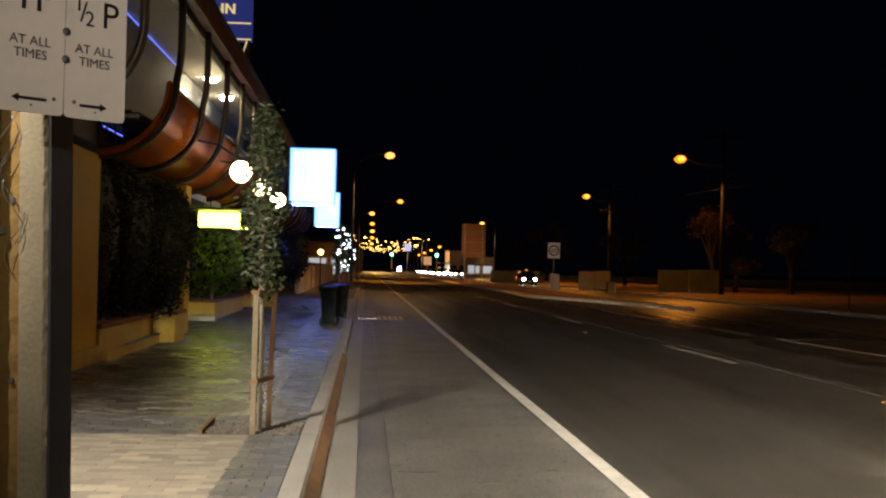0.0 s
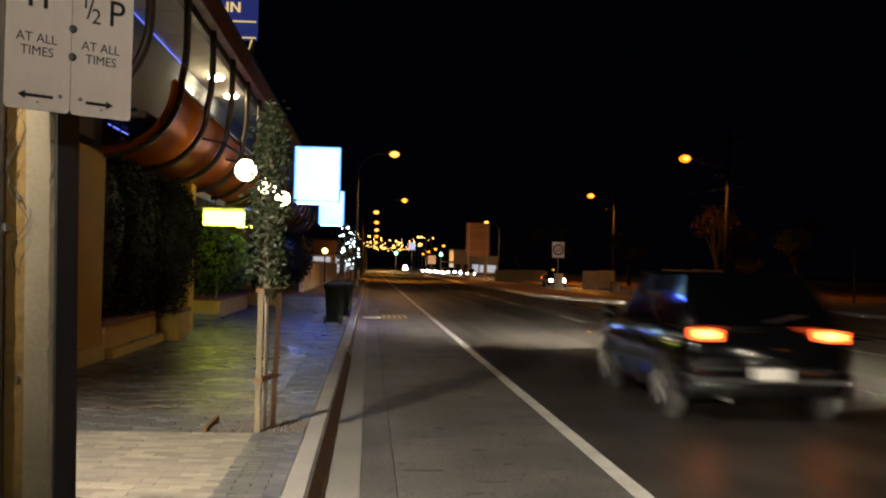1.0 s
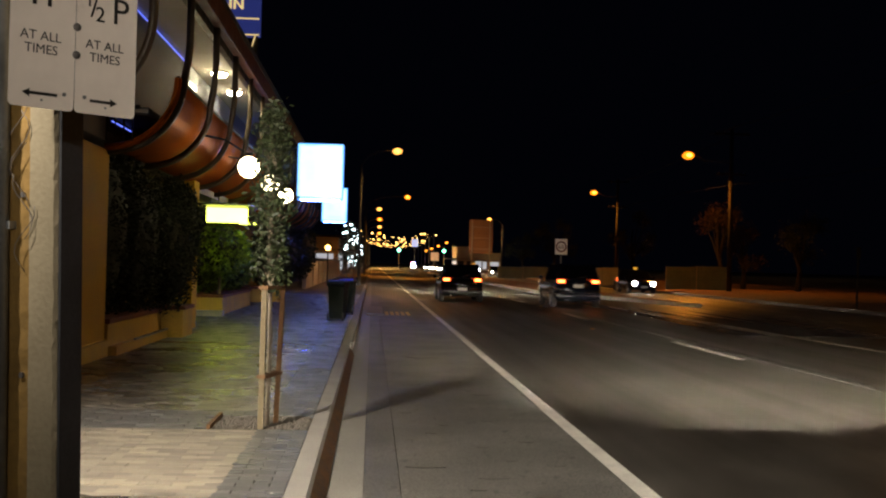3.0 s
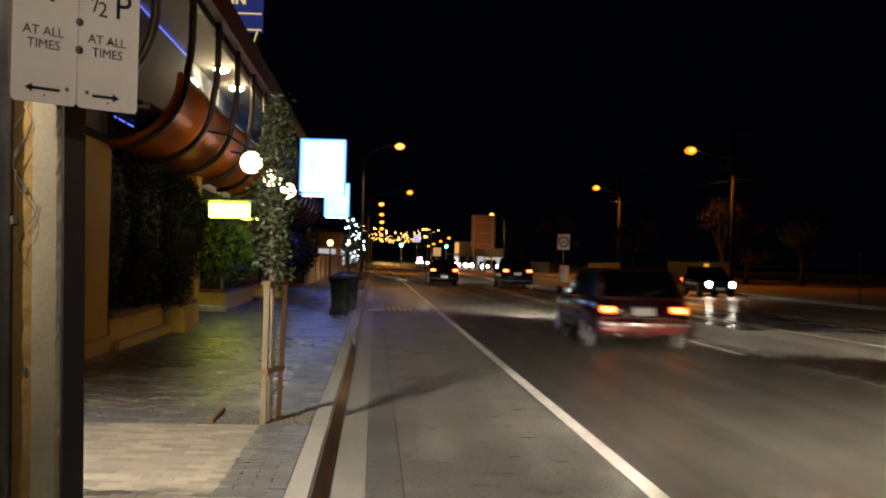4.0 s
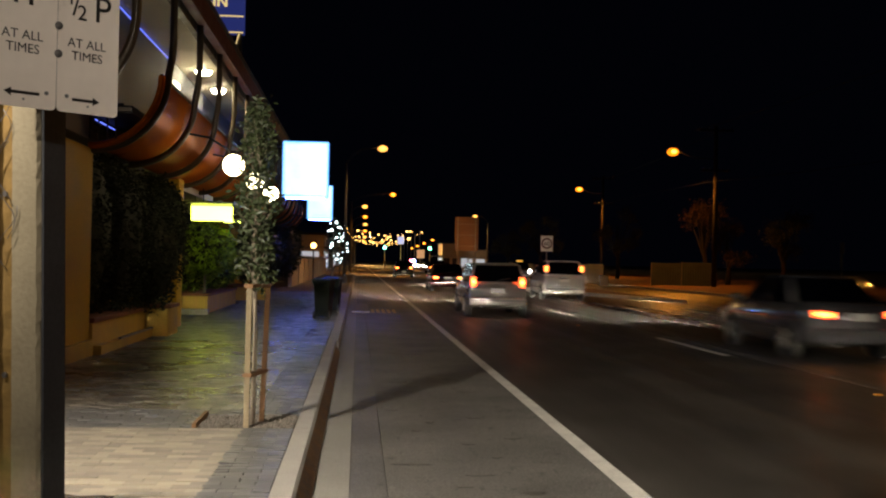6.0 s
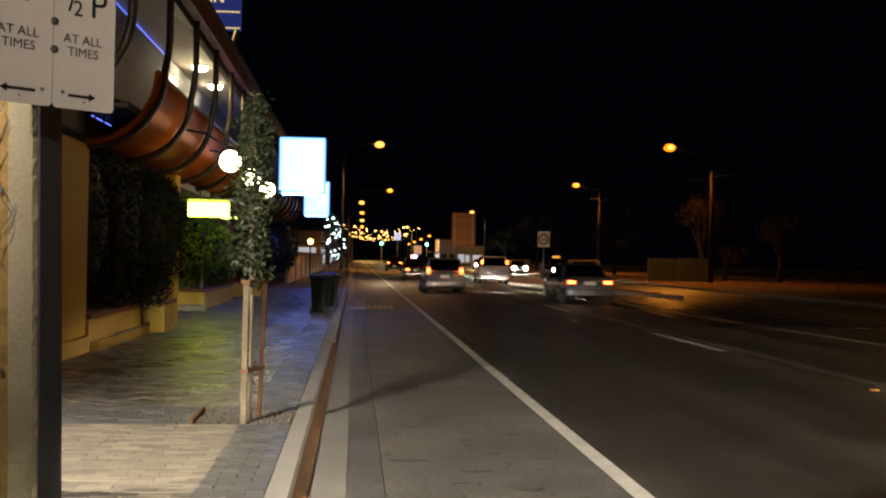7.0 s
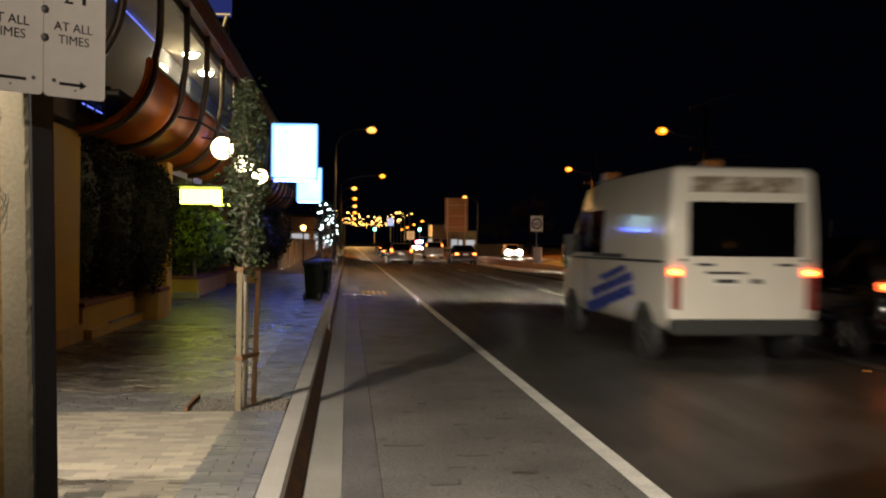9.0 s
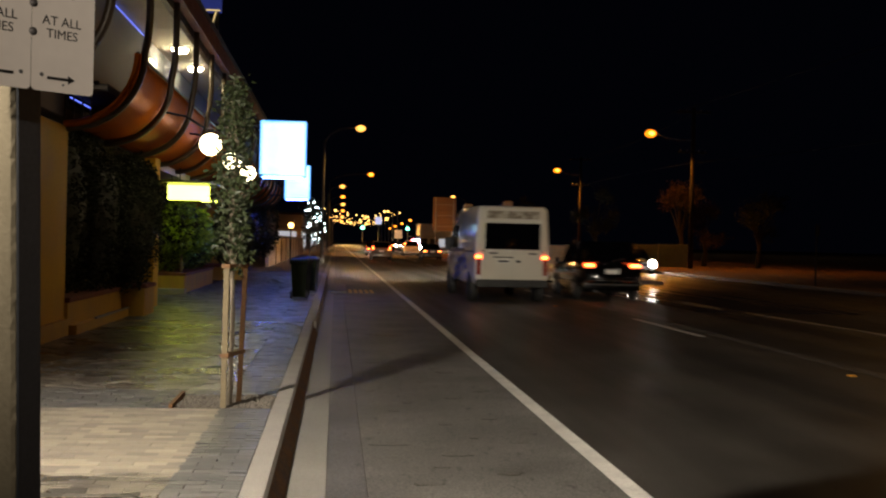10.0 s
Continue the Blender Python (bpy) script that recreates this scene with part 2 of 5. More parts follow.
# ---- building tools ----
def link(name, bm, material, parent=None, label="", smooth=False):
    me = bpy.data.meshes.new(name)
    bmesh.ops.recalc_face_normals(bm, faces=bm.faces)
    if smooth:
        for f in bm.faces:
            f.smooth = True
    bm.to_mesh(me)
    bm.free()
    for mm in material if isinstance(material, (list, tuple)) else [material]:
        me.materials.append(mm)
    ob = new(name, me)
    if parent:
        ob.parent = parent
    if label:
        tagged(ob, label)
    return ob


def part(name, bm, material, parent, label="", smooth=False):
    return link(name, bm, material, parent, label, smooth)


def thing(name, label, category, place=(0, 0, 0), turn=0, group="", kind=""):
    ob = new(name)
    ob.matrix_basis = pose(*place, 0, 0, turn)
    return tagged(ob, label, category, group, kind)


def block(bm, x0, x1, y0, y1, z0, z1, bevel=0.0):
    v = [bm.verts.new(p) for p in ((x0, y0, z0), (x1, y0, z0), (x1, y1, z0), (x0, y1, z0),
                                   (x0, y0, z1), (x1, y0, z1), (x1, y1, z1), (x0, y1, z1))]
    fs = [bm.faces.new([v[i] for i in q]) for q in ((3, 2, 1, 0), (4, 5, 6, 7), (0, 1, 5, 4), (1, 2, 6, 5), (2, 3, 7, 6), (3, 0, 4, 7))]
    if bevel:
        es = list({e for f in fs for e in f.edges})
        bmesh.ops.bevel(bm, geom=es, offset=bevel, segments=2, affect="EDGES", profile=0.6)
    return bm


def box(x0, x1, y0, y1, z0, z1, bevel=0.0):
    return block(bmesh.new(), x0, x1, y0, y1, z0, z1, bevel)


def tube(bm, pts, radii, n=10, cap=True):
    """A round bar through the points."""
    pts = [Vector(p) for p in pts]
    if not isinstance(radii, (list, tuple)):
        radii = [radii] * len(pts)
    rings, side = [], None
    for i, p in enumerate(pts):
        d = (pts[min(i + 1, len(pts) - 1)] - pts[max(i - 1, 0)]).normalized()
        if side is None:
            side = d.cross(Vector((0, 0, 1)) if abs(d.z) < 0.9 else Vector((1, 0, 0))).normalized()
        else:
            side = (side - d * side.dot(d)).normalized()
        up = d.cross(side)
        rings.append([bm.verts.new(p + radii[i] * (math.cos(a) * side + math.sin(a) * up)) for a in (2 * math.pi * k / n for k in range(n))])
    for a, b in zip(rings, rings[1:]):
        for k in range(n):
            bm.faces.new((a[k], a[(k + 1) % n], b[(k + 1) % n], b[k]))
    if cap:
        bm.faces.new(rings[0][::-1])
        bm.faces.new(rings[-1])
    return bm


def bar(pts, r, n=10):
    return tube(bmesh.new(), pts, r, n)


def lathe(bm, prof, n=20, centre=(0, 0, 0), axis="z"):
    """prof: (radius, height) pairs."""
    rings = []
    for r, h in prof:
        ring = []
        for k in range(n):
            a = 2 * math.pi * k / n
            p = (r * math.cos(a), r * math.sin(a), h) if axis == "z" else (h, r * math.cos(a), r * math.sin(a)) if axis == "x" else (r * math.cos(a), h, r * math.sin(a))
            ring.append(bm.verts.new(Vector(p) + Vector(centre)))
        rings.append(ring)
    for a, b in zip(rings, rings[1:]):
        for k in range(n):
            bm.faces.new((a[k], a[(k + 1) % n], b[(k + 1) % n], b[k]))
    bm.faces.new(rings[0][::-1])
    bm.faces.new(rings[-1])
    return bm


def ball(r, centre=(0, 0, 0), n=20):
    prof = [(max(0.002, r * math.sin(math.pi * k / 12)), -r * math.cos(math.pi * k / 12)) for k in range(13)]
    return lathe(bmesh.new(), prof, n, centre)


def loft(rings, close=True):
    bm = bmesh.new()
    vs = [[bm.verts.new(p) for p in r] for r in rings]
    for a, b in zip(vs, vs[1:]):
        for k in range(len(a)):
            bm.faces.new((a[k], a[(k + 1) % len(a)], b[(k + 1) % len(a)], b[k]))
    if close:
        bm.faces.new(vs[0][::-1])
        bm.faces.new(vs[-1])
    return bm


def plate(bm, quad, thick, inset=0.0, off=0.0):
    """A thin slab on a quad a, b, c, d, inset from its edges, lifted off along the normal."""
    a, b, c, d = [Vector(p) for p in quad]
    mid = (a + b + c + d) / 4
    nrm = (c - a).cross(d - b).normalized()
    ins = []
    for p, q, s in ((a, b, d), (b, c, a), (c, d, b), (d, a, c)):
        ins.append(p + (q - p).normalized() * inset + (s - p).normalized() * inset)
    lo = [bm.verts.new(p + nrm * (off - thick)) for p in ins]
    hi = [bm.verts.new(p + nrm * off) for p in ins]
    bm.faces.new(hi)
    bm.faces.new(lo[::-1])
    for k in range(4):
        bm.faces.new((lo[k], lo[(k + 1) % 4], hi[(k + 1) % 4], hi[k]))
    return bm


def text_mesh(body, size, depth=0.002):
    cu = bpy.data.curves.new("lettering", "FONT")
    cu.body, cu.size, cu.extrude, cu.align_x = body, size, depth, "CENTER"
    cu.resolution_u = 3
    ob = bpy.data.objects.new("lettering", cu)
    scene.collection.objects.link(ob)
    me = bpy.data.meshes.new_from_object(ob.evaluated_get(bpy.context.evaluated_depsgraph_get()))
    bpy.data.objects.remove(ob)
    return me


def leaves(bm, rng, place, count, size, spread):
    """Loose leaf blades around a place."""
    for _ in range(count):
        p = Vector(place) + Vector((rng.gauss(0, 1) * spread[0], rng.gauss(0, 1) * spread[1], rng.gauss(0, 1) * spread[2]))
        q = Euler((rng.uniform(-1.2, 1.2), rng.uniform(-1.2, 1.2), rng.uniform(0, 6.3))).to_matrix()
        s = size * rng.uniform(0.6, 1.3)
        pts = [(0, -s, 0), (s * 0.42, -s * 0.1, s * 0.12), (0, s, -s * 0.1), (-s * 0.42, -s * 0.1, s * 0.12)]
        v = [bm.verts.new(p + q @ Vector(t)) for t in pts]
        bm.faces.new((v[0], v[1], v[2]))
        bm.faces.new((v[0], v[2], v[3]))


# ---- ground, road, kerb ----
def sheet(name, x0, x1, y0, y1, z, material, label, thick=0.02, kind="structure"):
    return tagged(link(name, box(x0, x1, y0, y1, z - thick, z), material), label, "", "", kind)


sheet("ground", -900, 900, -200, 3000, -0.03, M_GROUND, "dark open ground reaching to the horizon", 0.3)
sheet("road", 0.22, 19.0, -30, 900, 0.0, M_ASPHALT, "damp dark asphalt main road at night", 0.025)
sheet("road_edge", -0.03, 0.216, -30, 900, -0.004, M_SEAL, "darker asphalt strip beside the gutter", 0.02)
sheet("parking_lane", 0.22, 1.806, -30, 900, 0.004, M_ASPHALT_OLD, "paler worn asphalt of the parking lane", 0.004)
sheet("turning_lane", 8.7, 12.95, 25, 64, 0.0035, M_ASPHALT_WORN, "smoother worn asphalt of the turning lane", 0.0035)
sheet("gutter", -0.30, -0.034, -30, 400, -0.006, M_GUTTER, "grey concrete gutter strip", 0.02)


def line(x0, x1, y0, y1, z=0.009, material=M_LINE, name="lane_line", label="white painted lane line"):
    return tagged(link(name, box(x0, x1, y0, y1, z - 0.004, z), material), label, "", "", "structure")


line(1.812, 1.945, -10, 420, label="solid white edge line beside the parking lane")
for k in range(24):
    y = 18.0 + 13.2 * (k - 1)
    line(6.28, 6.42, y, y + 4.2)
for k in range(4):
    line(9.72 - 0.12 * (k + 1) + 0.1, 9.83 - 0.12 * (k + 1) + 0.1, 26.3 + 4.2 * k, 29.3 + 4.2 * k)
tagged(link("lane_line", loft([[(x, y, z) for x, z in ((c, 0.005), (c + 0.11, 0.005), (c + 0.11, 0.009), (c, 0.009))]
       for c, y in ((10.55, 5), (10.1, 19), (9.82, 25))]), M_LINE), "solid white turning lane line", "", "", "structure")
for k in range(5):
    line(0.40 + 0.16 * k, 0.50 + 0.16 * k, 31.2, 33.4, 0.010, M_YELLOW_LINE, "road_marking", "worn yellow road marking across the parking lane")


def stain(x, y, rx, ry, seed, label="dark oil stain on the asphalt"):
    rng = random.Random(seed)
    ring = [(x + rx * math.cos(a) * rng.uniform(0.6, 1.1), y + ry * math.sin(a) * rng.uniform(0.6, 1.1)) for a in (2 * math.pi * i / 18 for i in range(18))]
    tagged(link("road_stain", loft([[(px, py, z) for px, py in ring] for z in (0.004, 0.0062)]), M_STAIN), label, "", "", "structure")


for i, (x, y, rx, ry) in enumerate(((0.42, 8.0, 0.16, 0.05), (0.9, 7.6, 0.12, 0.04), (1.1, 8.3, 0.05, 0.05), (0.75, 7.2, 0.06, 0.03), (1.35, 9.2, 0.10, 0.04), (0.55, 9.6, 0.05, 0.04),
                                    (1.15, 10.4, 0.07, 0.04), (0.36, 10.9, 0.06, 0.05), (1.3, 12.5, 0.12, 0.08), (0.5, 13.5, 0.14, 0.10), (0.8, 17.5, 0.3, 0.3), (0.62, 6.7, 0.13, 0.05), (1.18, 7.0, 0.09, 0.06), (0.95, 8.9, 0.06, 0.04), (1.45, 8.1, 0.05, 0.03), (0.7, 10.1, 0.05, 0.05), (1.5, 10.9, 0.06, 0.05), (0.95, 11.6, 0.05, 0.06))):
    stain(x, y, rx, ry, 60 + i)


sheet("road_seam", 6.64, 6.88, -20, 70, 0.004, M_SEAM, "paler resurfacing seam along the lane", 0.004)
for x, y in ((5.5, 26.4), (6.35, 12.6), (6.35, 40.0), (6.35, 53.0)):
    tagged(link("road_stud", loft([[(x + sx * w, y + sy * w, z) for sx, sy in ((-1, -1), (1, -1), (1, 1), (-1, 1))] for z, w in ((0.0, 0.05), (0.018, 0.035))]), M_AMBER_STUD), "small amber reflective road stud", "", "", "structure")


def kerb():
    """Kerb stones along the footpath, with a stained face."""
    top = tagged(new("kerb"), "pale concrete kerb with a rust stained face", "", "", "structure")
    y, rng = -4.0, random.Random(3)
    while y < 120:
        n = 2.4 if y > 17.5 else 3.2
        x1 = -0.345 if y < 17.6 else -0.31
        ring = [(-0.495, 0.02), (x1, 0.02), (x1, 0.120), (x1 - 0.02, 0.142), (-0.495, 0.142)]
        part("kerb_stone", loft([[(x + rng.uniform(-0.002, 0.002), yy, z) for x, z in ring] for yy in (y + 0.004, y + n - 0.004)]), M_CONCRETE, top)
        y += n
    part("kerb_face", loft([[(x, yy, z) for x, z in ((-0.343, -0.01), (-0.272, -0.01), (-0.278, 0.022), (-0.343, 0.124))] for yy in (-4, 6, 12, 17.6)]), M_RUST, top, "rust brown stained kerb face")
    part("kerb_channel", loft([[(x, yy, z) for x, z in ((-0.31, -0.02), (-0.302, -0.02), (-0.302, 0.03), (-0.31, 0.03))] for yy in (17.6, 120)]), M_GUTTER, top)


kerb()
tagged(link("crossover_stub", box(-0.17, 0.34, 31.2, 36.2, -0.01, 0.05, 0.02), M_GUTTER), "low concrete slab laid across the gutter", "concrete slab")

footpath = tagged(new("footpath"), "brick paved footpath beside the hotel", "", "", "structure")
part("paving_bed", box(-16, -0.497, -30, 400, 0.02, 0.118), M_JOINT, footpath)

median = tagged(link("median", loft([[(x, y, z) for x, y in ((13.35, 42.6), (9.25, 60.6), (9.2, 180), (13.5, 180), (13.6, 44))] for z in (-0.02, 0.14)]), M_LINE),
                "white painted kerbed median island", "", "", "structure")
tagged(link("median_soil", loft([[(x, y, z) for x, y in ((13.2, 45.2), (9.6, 61), (9.5, 179), (13.2, 179), (13.3, 46))] for z in (0.10, 0.16)]), M_DIRT), "dry dirt filling of the median", "", "", "structure")
tagged(link("far_kerb", box(18.9, 19.08, -20, 400, 0, 0.14, 0.02), M_CONCRETE), "concrete kerb of the far roadside", "", "", "structure")
verge_bm = bmesh.new()
for i in range(60):
    for j in range(10):
        verge_bm.verts.new((19.08 + j * 2.2, -20 + i * 5, 0.11 + 0.05 * noise.noise((j * 0.8, i * 0.7, 0)) + (0.1 if j else 0)))
verge_bm.verts.ensure_lookup_table()
for i in range(59):
    for j in range(9):
        verge_bm.faces.new([verge_bm.verts[k] for k in (i * 10 + j, i * 10 + j + 1, i * 10 + j + 11, i * 10 + j + 10)])
tagged(link("verge", verge_bm, M_DIRT, None, "", True), "dry dirt verge of the far roadside", "", "", "structure")


# ---- the hotel ----
def wall_block(name, x0, x1, y0, y1, z0, z1, material, label, bevel=0.012):
    return tagged(link(name, box(x0, x1, y0, y1, z0, z1, bevel), material), label, "", "", "structure")


wall_block("wall_pier", -4.9, -3.7, 9.5, 15.15, 0.10, 3.0, M_RENDER, "yellow rendered wall of the hotel")
wall_block("wall_plinth", -4.0, -3.64, 9.5, 15.15, 0.10, 0.36, M_PLINTH, "tan rendered plinth of the hotel wall")
wall_block("wall_back", -5.6, -5.2, 15.15, 21.0, 0.10, 3.1, M_RENDER, "yellow wall behind the hedge")
wall_block("wall_column", -3.74, -3.54, 21.3, 21.9, 0.10, 3.1, M_RENDER, "yellow rendered column at the driveway")
wall_block("wall_drive_back", -9.0, -8.6, 21.0, 60, 0.10, 3.1, M_RENDER, "yellow wall at the back of the driveway")
wall_block("wall_far", -5.2, -4.9, 34, 60, 0.10, 3.1, M_RENDER, "yellow rendered wall of the hotel behind hedges")
wall_block("wall_upper", -6.2, -3.72, 9.5, 62, 3.12, 5.36, M_WALL_UP, "grey painted upper wall along the balcony")
tagged(link("balcony_floor", box(-3.72, -3.10, 14.78, 54, 3.46, 3.56), M_ROOF), "dark balcony floor slab", "", "", "structure")


def ceiling():
    bm = bmesh.new()
    y = 9.6
    while y < 62:
        block(bm, -3.715, -2.62, y + 0.008, min(62, y + 1.75), 5.36, 5.385)
        y += 1.76
    block(bm, -3.715, -2.62, 9.6, 62, 5.375, 5.40)
    tagged(link("ceiling", bm, M_SOFFIT), "cream sheet ceiling over the balcony", "", "", "structure")


ceiling()
tagged(link("roof_fascia", box(-2.66, -2.5, 9.6, 62, 5.26, 5.62, 0.02), M_FASCIA), "maroon fascia board along the balcony roof", "", "", "structure")
tagged(link("roof_inner_beam", box(-2.80, -2.70, 9.6, 62, 5.18, 5.36), M_RIB), "dark beam under the balcony roof", "", "", "structure")
tagged(link("roof", box(-12, -2.5, 9.6, 62, 5.62, 5.74), M_ROOF), "flat dark roof of the hotel", "", "", "structure")


def shell_curve(r=1.0, n=14):
    """Section of the rounded balcony front, from its lip down to the wall."""
    return [(-3.72 + 0.96 * r * math.cos(a), 4.01 - 0.97 * r * math.sin(a)) for a in (math.pi / 2 * k / n for k in range(n + 1))]


def balcony(y0, y1, first_rib, gap, label):
    b = thing("balcony_front", label, "balcony", kind="")
    prof = shell_curve()
    inner = [(x - 0.03, z + 0.02) for x, z in prof]
    ring = prof + inner[::-1]
    ys = [y0 + (y1 - y0) * k / 24 for k in range(25)]
    part("shell", loft([[(x, y, z) for x, z in ring] for y in ys]), M_COPPER, b, "glossy red-brown curved sheet cladding", True)
    tipx, tipz = prof[0]
    part("lip", bar([(tipx, y0, tipz + 0.01), (tipx, y1, tipz + 0.01)], 0.028, 8), M_RIB, b)
    part("end_rim", bar([(x, y0 - 0.02, z) for x, z in shell_curve(1.01)], 0.05, 8), M_COPPER, b)
    y = first_rib
    while y < y1 + 0.2:
        pts = [(-2.62, y, 5.3), (-2.62, y, 4.5), (-2.64, y, 4.25)] + [(x + 0.02, y, z) for x, z in shell_curve(1.06)]
        part("rib", bar(pts, 0.052, 10), M_RIB, b, "dark brown curved pipe rib", True)
        y += gap
    return b


balcony(15.0, 30.0, 15.06, 2.42, "rounded red-brown balcony front with dark pipe ribs")
balcony(33.5, 54.0, 33.6, 2.42, "rounded dark balcony front lit blue by signs")
open_rib = thing("open_rib", "dark brown curved pipe frame without cladding", "pipe frame")
part("pipe", bar([(-2.57, 12.35, 5.3), (-2.57, 12.35, 4.4)] + [(-3.72 + 1.15 * math.cos(a), 12.35, 4.3 - 1.15 * math.sin(a)) for a in (math.pi / 2 * k / 14 for k in range(15))], 0.055), M_RIB, open_rib, smooth=True)
part("bracket", box(-3.72, -2.6, 12.32, 12.38, 3.16, 3.20), M_RIB, open_rib)


def railing():
    r = thing("balustrade", "dark metal balustrade across the balcony end", "balustrade", (0, 0.28, 0))
    for k in range(4):
        x = -3.66 + 0.115 * k
        part("baluster", bar([(x, 14.5, 3.1), (x, 14.5, 3.55)], 0.012, 6), M_DARK, r)
    part("handrail", bar([(-3.72, 14.5, 3.57), (-3.22, 14.5, 3.57)], 0.025, 8), M_DARK, r)


railing()


def upper_window(y, w):
    d = tagged(new("window_1"), "dark balcony window, blue reflections drawn as glowing strips", "", "", "structure")
    part("window_frame", box(-3.73, -3.69, y, y + w, 3.25, 4.55), M_DARK, d)
    part("pane", box(-3.695, -3.685, y + 0.06, y + w - 0.06, 3.32, 4.48), mat("window_glass_dark", (0.06, 0.05, 0.12), 0.12, 0, 0.1, bump=0), d)
    # blue reflections in the glass, drawn as thin emissive strips
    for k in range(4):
        part("glowing_reflection", box(-3.684, -3.676, y + 0.15, y + w - 0.15, 3.40 + 0.07 * k, 3.415 + 0.07 * k), M_BLUE_GLOW, d)


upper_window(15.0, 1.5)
tagged(link("strip_light", box(-3.72, -3.706, 13.0, 21.35, 5.316, 5.326), M_BLUE_GLOW), "thin blue light strip along the ceiling edge", "strip light")


def balcony_lamp(y):
    b = thing("ceiling_light", "bright warm oyster light on the balcony ceiling", "ceiling light", (-3.25, y, 5.36))
    part("base", lathe(bmesh.new(), [(0.19, -0.03), (0.19, 0.0)], 20), M_STEEL, b)
    part("diffuser", lathe(bmesh.new(), [(0.05, -0.11), (0.13, -0.09), (0.17, -0.03)], 20), M_WARM, b, "glowing opal diffuser", True)


for y in (22.2, 24.6):
    balcony_lamp(y)
door_bm = box(-3.72, -3.68, 21.4, 22.0, 3.2, 5.0)
tagged(link("lit_door", door_bm, glow("lit_doorway", (1.0, 0.88, 0.5), 5.0)), "brightly lit balcony doorway", "door")


def globe_lamp(y):
    g = thing("globe_lamp", "round white globe lamp on a bracket, lit", "wall lamp", (-2.06, y, 3.03), group="globe lamps under the balcony")
    part("arm", bar([(0, 0, 0.20), (-0.40, 0, 0.44), (-0.93, 0, 0.53)], 0.018, 8), M_DARK, g)
    part("collar", lathe(bmesh.new(), [(0.07, 0.17), (0.06, 0.24)], 14), M_DARK, g)
    part("globe", ball(0.175), M_GLOBE, g, "glowing opal glass globe", True)


for y in (17.6, 21.2, 25.0):
    globe_lamp(y)


def lightbox(x0, x1, y, z0, z1):
    s = thing("illuminated_sign", "white and blue illuminated box sign across the footpath", "sign", group="illuminated signs")
    part("case", box(x0, x1, y, y + 0.22, z0, z1, 0.05), M_LIGHTBOX_EDGE, s, "glowing blue edged case")
    part("face_border", box(x0 + 0.03, x1 - 0.03, y - 0.008, y + 0.02, z0 + 0.03, z1 - 0.03, 0.006), M_LIGHTBOX_MID, s, "glowing cyan border")
    part("face", box(x0 + 0.075, x1 - 0.075, y - 0.012, y + 0.02, z0 + 0.075, z1 - 0.075, 0.008), M_LIGHTBOX, s, "glowing white face")
    h, w = z1 - z0, x1 - x0
    for k, (fz, fw) in enumerate(((0.84, 0.56), (0.66, 0.66), (0.56, 0.5), (0.46, 0.6), (0.36, 0.6), (0.13, 0.6))):
        part("lettering", box(x0 + w * (0.5 - fw / 2), x0 + w * (0.5 + fw / 2), y - 0.016, y - 0.010, z0 + h * fz - 0.03, z0 + h * fz + 0.03), M_LIGHTBOX_BAR, s)
    # glowing panel added below the case to tint the paving blue
    part("blue_glow_panel", box(x0 + 0.1, x1 - 0.1, y + 0.01, y + 0.21, z0 - 0.03, z0 - 0.005), M_UNDERGLOW, s, "added blue glow panel lighting the footpath")
    for z in (z0 + 0.15, z1 - 0.15):
        part("bracket", bar([(x0 + 0.02, y + 0.1, z), (-3.6, y + 0.1, z)], 0.03, 8), M_DARK, s)


lightbox(-2.03, -0.82, 28.0, 3.13, 4.60)
lightbox(-2.25, -1.15, 46.0, 3.24, 4.70)


def tower_sign():
    s = thing("roof_sign", "navy blue hotel sign with gold lettering above the roof", "sign")
    part("panel", box(-4.6, -2.65, 24, 24.25, 6.52, 9.2, 0.01), M_BLUESIGN, s)
    part("stripe", box(-4.6, -2.66, 23.985, 24.0, 6.88, 6.91), M_GOLD, s)
    part("edge_trim", box(-4.6, -2.66, 23.985, 24.0, 6.52, 6.55), M_GOLD, s)
    for x0, x1 in ((-3.50, -3.28), (-3.24, -3.02)):
        part("lettering", box(x0, x0 + 0.05, 23.98, 24.0, 7.10, 7.32), M_GOLD, s)
        part("lettering", box(x1 - 0.05, x1, 23.98, 24.0, 7.10, 7.32), M_GOLD, s)
        bm = bmesh.new()
        plate(bm, ((x0 + 0.05, 23.985, 7.32), (x0, 23.985, 7.32), (x1 - 0.05, 23.985, 7.10), (x1, 23.985, 7.10)), 0.01)
        part("lettering", bm, M_GOLD, s)
    for x in (-4.3, -2.75):
        part("post", box(x - 0.05, x + 0.05, 24.05, 24.2, 5.7, 6.55), M_DARK, s)
    part("bracket", bar([(-2.75, 24.0, 6.5), (-2.85, 24.0, 6.15), (-3.2, 24.0, 6.5)], 0.02, 6), M_GOLD, s)


tower_sign()


# ---- planters, hedges ----
def planter(y0, y1, x0, x1, h, label):
    p = thing("planter", label, "planter")
    part("body", box(x0, x1, y0, y1, 0.10, h, 0.015), M_PLINTH, p)
    part("capping", box(x0 - 0.0, x1 + 0.03, y0 - 0.02, y1 + 0.02, h, h + 0.07, 0.012), M_REDBRICK, p, "red brown capping course")
    return p


